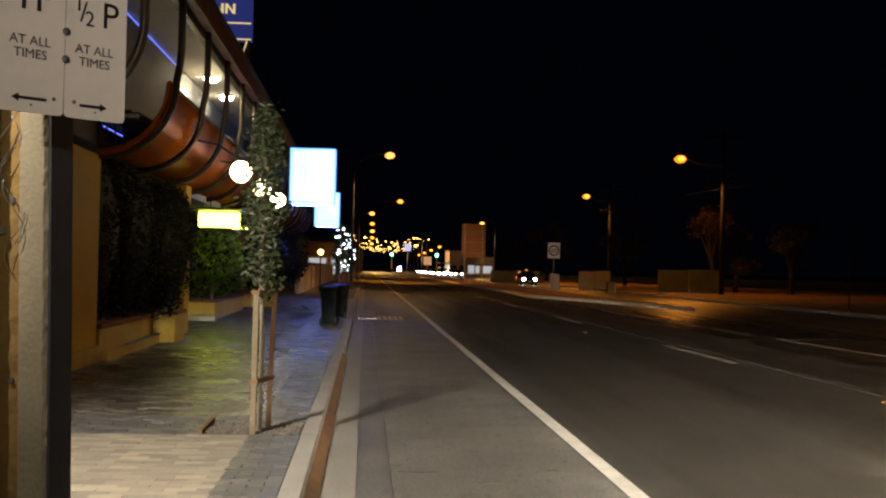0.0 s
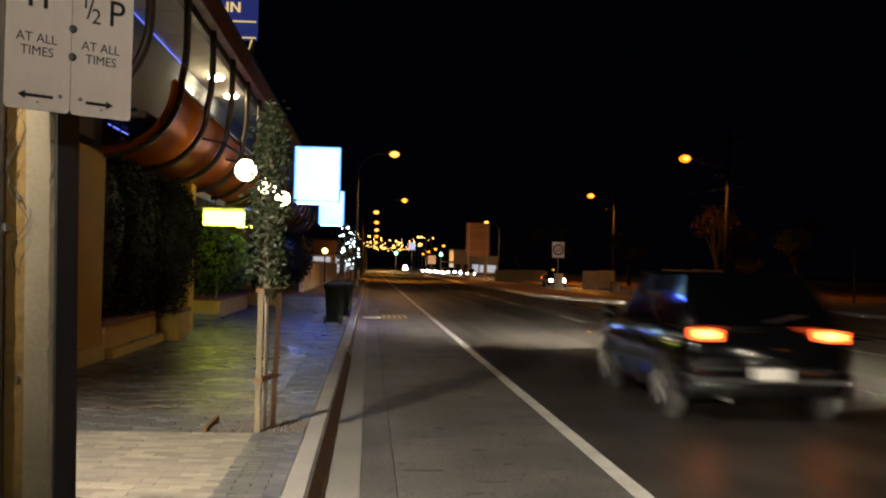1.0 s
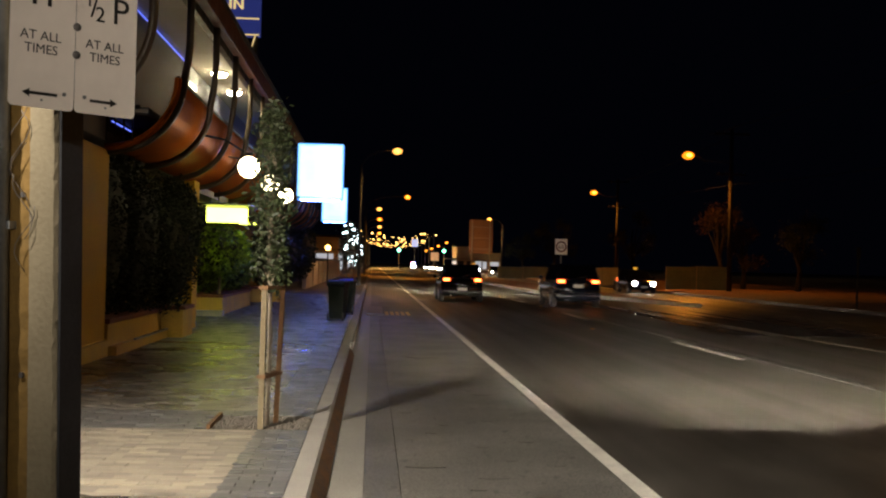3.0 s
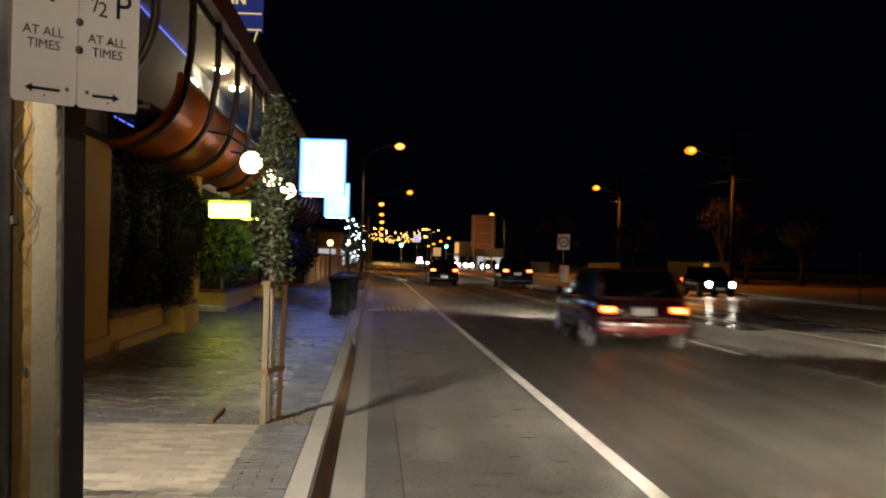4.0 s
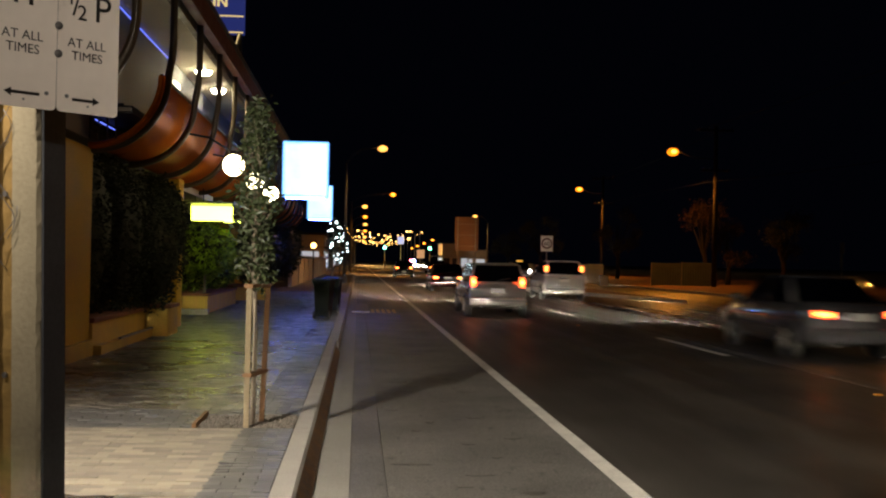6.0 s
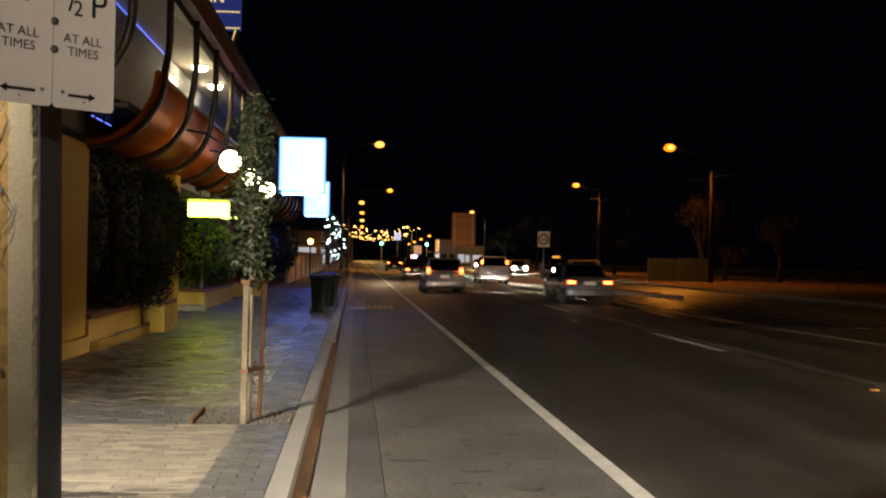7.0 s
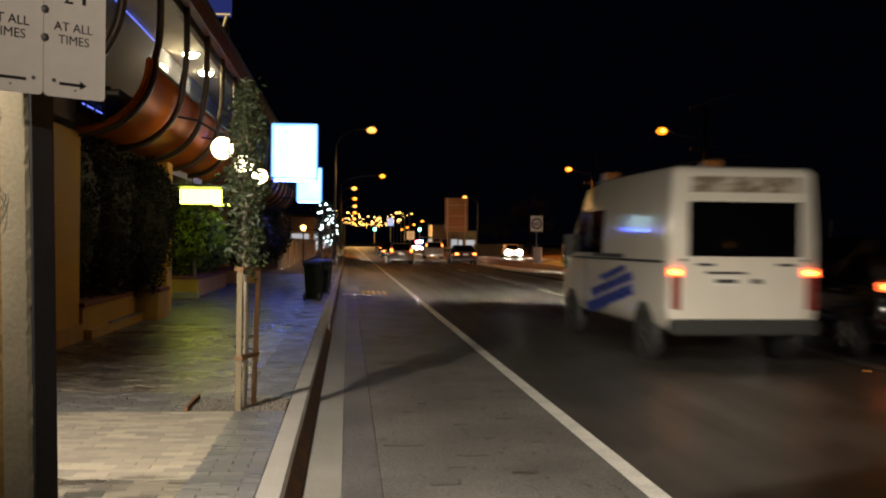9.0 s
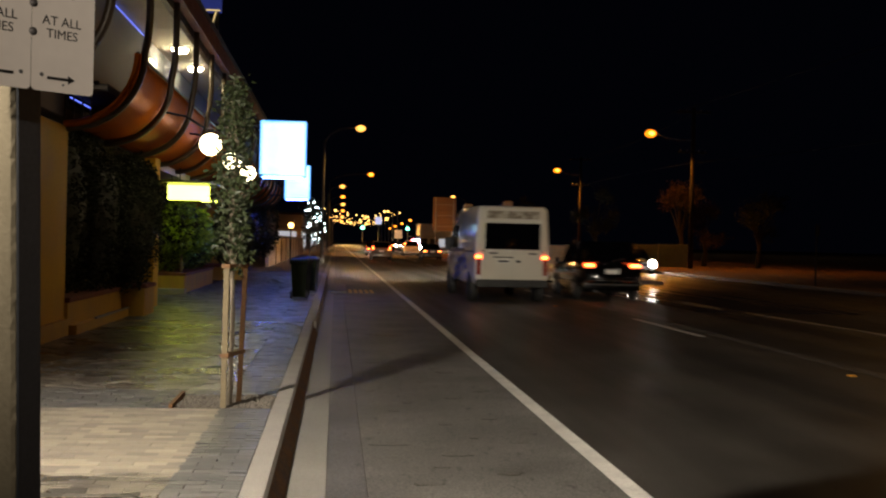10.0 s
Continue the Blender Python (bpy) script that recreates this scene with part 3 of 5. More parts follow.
planter(15.16, 19.0, -5.1, -3.66, 0.58, "tan rendered planter with red capping under the hedge")
planter(18.9, 19.9, -5.1, -3.28, 0.62, "pinkish rendered planter end block at the driveway")
planter(27.2, 33.4, -6.4, -3.75, 0.55, "tan rendered planter beyond the driveway")
planter(36, 38.5, -5.0, -3.1, 0.55, "pale rendered planter end block beside hedges")
ledge = thing("wall_ledge", "low tan ledge with a metal strip at the wall foot", "ledge")
part("block", box(-3.66, -3.54, 15.2, 18.9, 0.10, 0.27, 0.01), M_PLINTH, ledge)
part("metal_strip", box(-3.57, -3.53, 16.4, 18.9, 0.27, 0.30), M_STEEL, ledge, "shiny metal edge strip")
tagged(link("driveway", loft([[(x, y, z) for x, y in ((-9, 20.0), (-3.0, 20.0), (-3.0, 27.1), (-9, 27.1))] for z in (0.10, 0.135)]), M_ASPHALT_OLD), "grey driveway into the hotel", "", "", "structure")
tagged(link("driveway_kerb", box(-6, -3.6, 26.2, 26.5, 0.12, 0.27, 0.02), M_CONCRETE), "pale concrete driveway kerb", "", "", "structure")


def hedge(name, label, boxes, count, size, material, seed, category="hedge"):
    """Leaf blades filling a few rounded lobes: centre and half axes each."""
    h = thing(name, label, category)
    rng = random.Random(seed)
    bm = bmesh.new()
    for c, s in boxes:
        for _ in range(count):
            d = Vector((rng.gauss(0, 1), rng.gauss(0, 1), rng.gauss(0, 1))).normalized()
            r = rng.uniform(0.55, 1.0) ** 0.5 * (1 + 0.18 * noise.noise(d * 2.5 + Vector(c)))
            leaves(bm, rng, (c[0] + d.x * s[0] * r, c[1] + d.y * s[1] * r, c[2] + d.z * s[2] * r), 3, size, (0.04, 0.04, 0.04))
    tagged(part("foliage", bm, material, h), kind="stuff")
    for c, s in boxes:
        part("stem", bar([(c[0], c[1], 0.5), (c[0], c[1], c[2] + s[2] * 0.4)], [0.05, 0.02], 6), M_BARK, h)
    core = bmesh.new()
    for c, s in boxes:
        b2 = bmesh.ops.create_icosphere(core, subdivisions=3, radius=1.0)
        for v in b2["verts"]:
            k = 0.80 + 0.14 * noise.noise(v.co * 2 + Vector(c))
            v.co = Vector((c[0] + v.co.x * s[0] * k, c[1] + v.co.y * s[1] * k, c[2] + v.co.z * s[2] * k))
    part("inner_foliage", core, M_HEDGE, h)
    return h


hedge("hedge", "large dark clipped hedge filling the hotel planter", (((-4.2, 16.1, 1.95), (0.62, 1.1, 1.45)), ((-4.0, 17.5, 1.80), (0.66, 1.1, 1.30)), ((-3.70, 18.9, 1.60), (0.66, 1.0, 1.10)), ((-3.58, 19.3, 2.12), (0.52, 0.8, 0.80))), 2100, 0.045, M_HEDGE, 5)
hedge("shrub", "bright green shrub lit by the yellow entrance light", (((-4.5, 29.0, 1.5), (0.9, 1.5, 0.85)), ((-4.2, 31.5, 1.35), (0.8, 1.5, 0.75)), ((-3.95, 28.0, 1.75), (0.75, 1.0, 0.72))), 1100, 0.07, M_FERN, 6, "shrub")
hedge("hedge", "dark hedge before the far hotel wall", (((-3.9, 40.5, 1.6), (0.8, 2.6, 1.2)), ((-3.9, 46, 1.8), (0.8, 2.6, 1.3)), ((-3.6, 52, 2.0), (0.9, 3.0, 1.4))), 700, 0.09, M_HEDGE, 7)


def entrance_light():
    e = thing("entrance_light", "glowing yellow light panel over the driveway entrance", "light panel", (-3.30, 24.2, 2.51))
    for x in (-0.38, -0.2):
        part("hanger", bar([(x, 0.15, 0.2), (x, 0.15, 0.62)], 0.012, 6), M_DARK, e)
    # hood made far wider than the panel to block its light upwards
    part("housing", box(-0.95, 0.62, -1.3, 0.75, 0.165, 0.20), M_DARK, e, "dark hood over the panel, enlarged to shade the balcony")
    part("panel", box(-0.44, 0.44, -0.02, 0.28, -0.16, 0.16, 0.01), M_YELLOWLIGHT, e, "glowing yellow diffuser")


entrance_light()
entry2 = thing("fluorescent_light", "thin fluorescent light under the entrance ceiling", "light fitting", (-3.2, 27.5, 2.44))
part("hanger", bar([(0, 0.03, 0), (0, 0.03, 0.62)], 0.01, 6), M_DARK, entry2)
part("tube", box(-0.22, 0.22, 0, 0.06, -0.02, 0.02), M_YELLOWLIGHT, entry2)
tagged(link("drive_ceiling", box(-9, -3.66, 21.9, 34, 2.9, 3.04), M_SOFFIT), "ceiling over the hotel driveway", "", "", "structure")


def long_wall():
    w = tagged(new("boundary_wall"), "pale orange rendered boundary wall with piers", "", "", "structure")
    for k in range(9):
        y = 54.5 + 6 * k
        part("wall_panel", box(-3.55, -3.35, y, y + 5.6, 0.10, 1.55, 0.01), M_WHITEWALL, w)
        part("pier", box(-3.62, -3.28, y + 5.6, y + 6.0, 0.10, 1.75, 0.01), M_WHITEWALL, w)


long_wall()


# ---- the near pole and its signs ----
def stobie():
    p = thing("utility_pole", "concrete and steel utility pole with stained faces", "utility pole")
    p.matrix_basis = pose(-1.150, 4.05, 0.12, 0, -1.15, 0) @ pose(0, 0, 0, 0, 0, -25)
    rng = random.Random(8)
    rings = []
    for k in range(300):
        z = 0.03 * k
        j = [rng.uniform(-1, 1) ** 3 for _ in range(4)]
        rings.append([(-0.128 + 0.002 * j[0], 0.0, z), (-0.016 + 0.006 * j[1], 0.001, z), (-0.004 + 0.007 * j[2], 0.012 + 0.003 * j[3], z), (-0.002, 0.11, z), (-0.128, 0.11, z)])
    part("concrete_infill", loft(rings), M_POLE_CONC, p, "rough chipped pale concrete")
    part("steel_flange", box(0.0, 0.012, 0.010, 0.120, 0, 8.9, 0.003), M_POLE_STEEL, p, "dark painted steel flange")
    part("flange_lip", box(-0.06, 0.008, 0.122, 0.132, 0, 8.9), M_POLE_STEEL, p, "dark painted steel flange")
    rings = []
    for k in range(120):
        z = 0.075 * k
        j = rng.uniform(-0.004, 0.004)
        rings.append([(-0.30, 0.012, z), (-0.131, 0.010 + j, z), (-0.131, 0.11, z), (-0.30, 0.11, z)])
    part("stained_side", loft(rings), M_POLE_SIDE, p, "brown stained concrete side")
    part("conduit", bar([(-0.245, -0.022, 0), (-0.245, -0.022, 8.5)], 0.03, 14), M_STEEL, p, "grey conduit pipe", True)
    part("saddle", box(-0.29, -0.20, -0.024, 0.014, 1.50, 1.53), M_STEEL, p)
    for z in (0.42, 0.95, 1.63):
        part("bolt", lathe(bmesh.new(), [(0.012, -0.012), (0.010, 0.0)], 8, (-0.165, 0.014, z), "y"), M_RIVET, p)
    for n in range(5):
        z, a = 1.34 + 0.12 * n, rng.uniform(0, 6)
        pts = [(-0.14 + 0.045 * math.sin(a + 0.7 * q) - 0.01 * n, -0.012 - 0.006 * math.cos(a + q), z + 0.035 * q) for q in range(8)]
        part("cable", bar(pts, 0.0016, 5), M_RIVET, p, "thin loose tie wire", True)



stobie()


def sign_plate(place, turn, lines, arrow, label):
    """A parking plate 225 x 450 mm, standing on its lower inner corner; x runs along the plate."""
    s = thing("parking_sign", label, "sign", place, turn, group="parking signs on the pole")
    w, h, r = 0.224, 0.45, 0.016
    out = []
    for cx, cz, a0 in ((w - r, r, -90), (w - r, h - r, 0), (r, h - r, 90), (r, r, 180)):
        out += [(cx + r * math.cos(radians(a0 + 22.5 * k)), cz + r * math.sin(radians(a0 + 22.5 * k))) for k in range(5)]
    part("plate", loft([[(x, y, z) for x, z in out] for y in (0, 0.003)]), M_SIGN, s, "white reflective plate")
    for body, size, x, z in lines:
        me = text_mesh(body, size, 0.0006)
        me.materials.append(M_BLACK)
        ob = new("lettering", me)
        ob.parent = s
        ob.matrix_basis = pose(x, -0.0014, z, 90, 0, 0)
    x0, x1, z = (0.045, 0.165, 0.048) if arrow < 0 else (0.055, 0.155, 0.046)
    part("arrow_shaft", box(x0 + (0.014 if arrow < 0 else 0), x1 - (0.014 if arrow > 0 else 0), -0.002, 0.0, z - 0.005, z + 0.005), M_BLACK, s)
    xs = (x0, x0 + 0.025) if arrow < 0 else (x1, x1 - 0.025)
    bm = bmesh.new()
    f = [bm.verts.new(q) for q in ((xs[0], -0.002, z), (xs[1], -0.002, z - 0.014), (xs[1], -0.002, z + 0.014), (xs[0], -0.0005, z), (xs[1], -0.0005, z - 0.014), (xs[1], -0.0005, z + 0.014))]
    for q in ((0, 1, 2), (5, 4, 3), (0, 3, 4, 1), (1, 4, 5, 2), (2, 5, 3, 0)):
        bm.faces.new([f[k] for k in q])
    part("arrow_head", bm, M_BLACK, s)
    part("rivet", lathe(bmesh.new(), [(0.004, -0.003), (0.004, 0)], 8, (0.112, 0, 0.027), "y"), M_STEEL, s)
    part("rivet", lathe(bmesh.new(), [(0.007, -0.003), (0.007, 0)], 8, (0.035 if arrow > 0 else 0.19, 0, 0.055), "y"), M_STEEL, s)
    return s


SX, SY, SZ = -1.032, 3.70, 2.008
dxs, dys = math.cos(radians(41)), math.sin(radians(41))
tx = [("AT ALL", 0.044, 0.104, 0.226), ("TIMES", 0.044, 0.106, 0.182)]
sign_plate((SX - 0.227 * dxs, SY - 0.227 * dys, SZ), 41, [("1P", 0.14, 0.115, 0.342)] + tx, -1, "white parking plate reading 1P at all times")
sign_plate((SX, SY, SZ), 41, [("1", 0.075, 0.045, 0.37), ("2", 0.075, 0.085, 0.322), ("/", 0.10, 0.062, 0.335), ("P", 0.13, 0.160, 0.325)] + tx, 1, "white parking plate reading half P at all times")
clamp = thing("sign_clamp", "steel channel clamp joining the parking plates to the pole", "clamp", (SX, SY, SZ), 41)
part("channel", box(-0.03, 0.03, 0.0025, 0.05, 0.12, 0.16), M_STEEL, clamp)
part("channel", box(-0.03, 0.03, 0.0025, 0.05, 0.30, 0.34), M_STEEL, clamp)
for z in (0.195, 0.290):
    part("bolt", lathe(bmesh.new(), [(0.005, -0.010), (0.008, -0.009), (0.010, -0.004), (0.014, -0.003), (0.014, 0.0)], 12, (0.002, 0, z), "y"), M_RIVET, clamp, "rusted steel bolt", True)
part("stay", bar([(0.0, 0.04, 0.14), (0.13, 0.36, 0.14)], 0.02, 8), M_STEEL, clamp)
part("stay", bar([(0.0, 0.04, 0.32), (0.13, 0.36, 0.32)], 0.02, 8), M_STEEL, clamp)


# ---- street tree with stakes ----
def street_tree():
    t = thing("street_tree", "slender young street tree with grey green leaves", "tree", (-0.86, 9.05, 0.13))
    part("trunk", bar([(0, 0, -0.05), (0.01, 0, 0.8), (-0.02, 0.02, 1.5), (0.02, 0, 2.1), (0.0, 0, 2.54)], [0.022, 0.02, 0.018, 0.014, 0.006], 8), M_BARK, t, "", True)
    rng = random.Random(11)
    limbs, crown = bmesh.new(), bmesh.new()
    for k in range(110):
        z = 1.16 + 1.42 * (k / 110) + rng.uniform(-0.03, 0.03)
        a = k * 2.4 + rng.uniform(-0.5, 0.5)
        f = (z - 1.1) / 1.6
        r = (0.042 + 0.085 * math.sin(math.pi * min(1, f * 0.9 + 0.12))) * rng.uniform(0.5, 1.35)
        tip = (r * math.cos(a), r * math.sin(a), z + 0.10)
        tube(limbs, [(0, 0, z - 0.08), (tip[0] * 0.5, tip[1] * 0.5, z), tip], [0.004, 0.003, 0.0015], 5)
        leaves(crown, rng, tip, 20, 0.030, (0.034, 0.034, 0.05))
    for k in range(10):
        leaves(crown, rng, (rng.gauss(0, 0.07), rng.gauss(0, 0.07), 1.08 + 0.02 * k), 3, 0.04, (0.04, 0.04, 0.05))
    tagged(part("branchwork", limbs, M_BARK, t), kind="stuff")
    part("crown", crown, M_LEAF, t)


street_tree()


def stake(x, y, w, h, material, label, lean):
    s = thing("tree_stake", label, "stake", group="tree stakes")
    s.matrix_basis = pose(x, y, 0.10, 0, lean, 0)
    part("post", box(-w / 2, w / 2, -w / 2, w / 2, -0.05, h, 0.005), material, s)


stake(-0.895, 8.88, 0.046, 1.20, M_STAKE, "pale square timber tree stake", 0.3)
stake(-0.80, 9.22, 0.042, 1.17, M_STAKE_D, "brown weathered timber tree stake", 1.6)
tie = thing("tree_tie", "brown webbing tie round the tree stakes", "tie")
for z in (0.55, 1.28):
    part("band", loft([[(x, y, zz) for x, y in ((-0.93, 8.845), (-0.86, 8.845), (-0.755, 9.25), (-0.83, 9.25))] for zz in (z, z + 0.03)]), M_STAKE_D, tie)


def tree_pit():
    p = thing("tree_pit", "square gravel pit round the street tree", "tree pit", kind="")
    part("soil", box(-1.30, -0.51, 8.86, 9.62, 0.10, 0.124), M_SOIL, p)
    part("edge_board", box(-1.33, -1.30, 8.86, 9.62, 0.10, 0.165), M_STAKE_D, p)
    rng = random.Random(4)
    bm = bmesh.new()
    for _ in range(900):
        x, y, s = rng.uniform(-1.29, -0.52), rng.uniform(8.87, 9.61), rng.uniform(0.006, 0.02)
        z = 0.124 + s * 0.3
        v = [bm.verts.new((x + s * a, y + s * b, z + s * c)) for a, b, c in ((1, 0, 0), (0, 1.1, 0), (-1, 0, 0), (0, -1, 0), (0.1, 0.1, 0.9))]
        for k in range(4):
            bm.faces.new((v[k], v[(k + 1) % 4], v[4]))
    part("gravel", bm, M_GRAVEL, p)


tree_pit()


# ---- bins ----
def wheelie_bin(x, y, turn, lid_material, label):
    b = thing("wheelie_bin", label, "bin", (x, y, 0.142), turn, group="kerbside bins")
    b.scale = (0.74, 0.80, 0.94)
    part("body", loft([[(sx * w, sy * d + off, z) for sx, sy in ((-1, -1), (1, -1), (1, 1), (-1, 1))] for z, w, d, off in ((0.04, 0.20, 0.22, 0.04), (0.10, 0.21, 0.24, 0.02), (0.86, 0.26, 0.31, 0), (0.88, 0.285, 0.335, 0), (0.93, 0.285, 0.335, 0))]), M_BIN, b)
    part("lid", loft([[(sx * w, sy * d, z) for sx, sy in ((-1, -1), (1, -1), (1, 1), (-1, 1))] for z, w, d in ((0.93, 0.295, 0.35), (0.965, 0.29, 0.345), (1.0, 0.22, 0.25))]), lid_material, b, "closed plastic lid")
    part("handle", bar([(-0.22, 0.38, 0.93), (0.22, 0.38, 0.93)], 0.016, 8), M_BIN, b)
    for s in (-1, 1):
        part("wheel", lathe(bmesh.new(), [(0.10, -0.025), (0.10, 0.025)], 16, (s * 0.24, 0.25, 0.10), "x"), M_DARK, b, "black rubber wheel")


wheelie_bin(-0.80, 25.4, 168, M_BIN, "dark green wheelie bin with a closed lid")
wheelie_bin(-0.66, 28.6, 172, M_BIN_LID, "dark wheelie bin with a blue lid")


# ---- street lamps and poles ----
def lamp_lens(s, c, material, k=1.0):
    # outer ball is drawn oversized in orange as the glare round the bulb
    for name, r, dy, m, text in (("lens", 0.27, 0.0, material, "glowing lamp lens, oversized to draw its glare"), ("bulb", 0.125, -0.17, M_SODIUM_CORE, "bright lamp bulb")):
        bm = ball(r * k)
        for v in bm.verts:
            v.co = Vector((c[0] + v.co.x, c[1] + dy * k + v.co.y * 0.8, c[2] + v.co.z * 0.66))
        part(name, bm, m, s, text, True)



def street_lamp(x, y, h, reach, material, label, arm_drop=0.0, pole=True):
    s = thing("street_lamp", label, "street lamp", (x, y, 0.1), group="street lamps")
    if pole:
        part("pole", bar([(0, 0, -0.2), (0, 0, h * 0.5), (0, 0, h - 1.0)], [0.11, 0.085, 0.065], 10), M_POLE_GREY, s, "", True)
        part("base", lathe(bmesh.new(), [(0.17, -0.2), (0.15, 0.5), (0.11, 0.55)], 12), M_POLE_GREY, s)
        part("arm", bar([(0, 0, h - 1.0), (reach * 0.18, 0, h - 0.45), (reach * 0.45, 0, h - 0.12), (reach * 0.85, 0, h)], 0.04, 8), M_POLE_GREY, s, "", True)
    part("lamp_head", loft([[(reach * 0.85 + (reach * 0.22) * f, sy * w, h + dz) for sy, dz in ((-1, 0.0), (1, 0.0), (0.7, 0.12), (-0.7, 0.12))] for f, w in ((0, 0.08), (0.35, 0.15), (1.0, 0.13), (1.25, 0.05))]), M_POLE_GREY, s)
    lamp_lens(s, (reach * 1.0, 0, h - 0.06), material, 0.95 + 0.0032 * y)
    return s


street_lamp(-0.85, 66, 8.4, 2.2, M_SODIUM_W, "grey street lamp with a curved arm, lit warm")
street_lamp(-0.85, 118, 8.8, 4.5, M_SODIUM, "distant street lamp glowing orange")
for k, y in enumerate((144, 178, 215, 262, 330, 410)):
    street_lamp(-1.2 + 0.05 * k, y, 8.7, 1.9 + 0.2 * k, M_SODIUM_W if k % 2 == 0 else M_SODIUM, "distant street lamp in the row, lit")
for y in (370, 440, 520, 610):
    street_lamp(28.5 + 0.02 * y - 8, y, 9.0, -2.5, M_SODIUM, "distant far-side street lamp, lit orange")
street_lamp(21.5, 178, 9.2, -2.2, M_SODIUM_W, "distant far-side street lamp, lit warm")


def power_pole(x, y, h, lamp_x, lamp_z, label):
    p = thing("power_pole", label, "power pole", (x, y, 0.1))
    part("pole", bar([(0, 0, -0.1), (0, 0, h)], [0.17, 0.12], 10), M_TIMBER, p, "", True)
    for z, w in ((h - 0.3, 1.2), (h - 3.0, 1.0)):
        part("crossarm", box(-w, w, -0.06, 0.06, z - 0.06, z + 0.06), M_TIMBER, p)
        for s in (-0.85, -0.4, 0.4, 0.85):
            part("insulator", lathe(bmesh.new(), [(0.04, z + 0.06), (0.05, z + 0.12), (0.02, z + 0.2)], 8, (s * w, 0, 0)), M_STEEL, p)
    r = lamp_x - x
    z = lamp_z - 0.1
    part("lamp_arm", bar([(0, 0, z - 0.35), (r * 0.3, 0, z - 0.35), (r * 0.6, 0, z - 0.25), (r * 0.88, 0, z + 0.1)], 0.035, 8), M_STEEL, p, "", True)
    part("lamp_head", loft([[(r * 0.86 + r * 0.24 * f, sy * w, z + 0.06 + dz) for sy, dz in ((-1, 0.0), (1, 0.0), (0.7, 0.12), (-0.7, 0.12))] for f, w in ((0, 0.1), (0.4, 0.18), (1.0, 0.15), (1.2, 0.05))]), M_STEEL, p)
    lamp_lens(p, (r, 0, z + 0.02), M_SODIUM, 1.5)


power_pole(23.75, 70, 10.9, 20.8, 9.15, "timber power pole with a sodium lamp on an arm")
power_pole(26.0, 113, 11.0, 23.4, 9.55, "distant timber power pole with a sodium lamp")


def wires():
    w = thing("overhead_wires", "thin overhead wires strung between power poles", "wires")
    for pts in (((23.75, 70, 7.3), (20.5, 92, 7.0), (26, 113, 7.6)), ((23.75, 70, 7.3), (26.5, 62, 7.15), (31, 40, 7.6)), ((23.75, 70, 10.6), (24.3, 90, 9.9), (26, 113, 10.7)), ((22.2, 70, 10.6), (22.8, 40, 9.9), (23, 5, 10.6))):
        a, b, c = [Vector(p) for p in pts]
        part("wire", bar([a * (1 - u) ** 2 + b * 2 * u * (1 - u) + c * u * u for u in (k / 12 for k in range(13))], 0.018, 5), M_TIMBER, w)


wires()


# ---- road signs and far roadside ----
def speed_sign():
    s = thing("speed_sign", "white 60 speed limit sign with a dark ring", "sign", (12.4, 70, 0.12))
    part("post", bar([(0, 0.05, 0), (0, 0.05, 3.2)], 0.035, 8), M_STEEL, s)
    part("plate", box(-0.41, 0.41, 0, 0.02, 2.24, 3.28, 0.008), mat("sign_white_lit", (0.90, 0.90, 0.87), 0.4, 0, 0.06, 8, 2, 0), s, "white plate")
    ring = bmesh.new()
    n = 32
    vs = [[ring.verts.new((r * math.cos(6.2832 * k / n), y, 2.76 + r * math.sin(6.2832 * k / n))) for k in range(n)] for r, y in ((0.36, -0.004), (0.27, -0.004), (0.27, 0.0), (0.36, 0.0))]
    for a in range(4):
        for k in range(n):
            ring.faces.new((vs[a][k], vs[a][(k + 1) % n], vs[(a + 1) % 4][(k + 1) % n], vs[(a + 1) % 4][k]))
    part("ring", ring, mat("dark_red_ring", (0.10, 0.02, 0.02), 0.5, 0, 0.1, bump=0), s, "dark ring")
    me = text_mesh("60", 0.40, 0.002)
    me.materials.append(M_BLACK)
    ob = new("numerals", me)
    ob.parent = s
    ob.matrix_basis = pose(0, -0.004, 2.62, 90, 0, 0)
    c = thing("control_cabinet", "grey roadside control cabinet", "cabinet", (15.0, 84, 0.1))
    part("body", box(-0.36, 0.36, 0, 0.4, -0.14, 1.2, 0.02), M_STEEL, c)
    part("door", box(-0.32, 0.32, -0.012, 0.0, 0.1, 1.12), M_STEEL, c)


speed_sign()
pit_box = thing("service_box", "small grey service box on the far verge", "service box", (17.7, 76, 0.1))
part("body", box(-0.3, 0.3, 0, 0.4, -0.14, 0.66, 0.02), M_POLE_GREY, pit_box)
part("lid", box(-0.33, 0.33, -0.03, 0.43, 0.66, 0.72, 0.01), M_POLE_GREY, pit_box)


def big_sign():
    s = thing("direction_sign", "back of a large direction sign lit orange", "sign", (12.7, 126, 0.12))
    for k in range(5):
        z = 2.80 + 0.80 * k
        part("panel", box(-1.38, 1.38, 0, 0.03, z, z + 0.78, 0.004), M_SIGNBACK, s)
    for x in (-1.05, 1.05):
        part("post", box(x - 0.06, x + 0.06, -0.12, -0.01, -0.1, 6.75), M_STEEL, s)
    for z in (3.3, 4.6, 5.9):
        part("rail", box(-1.28, 1.28, -0.04, -0.004, z, z + 0.06), M_STEEL, s)


big_sign()


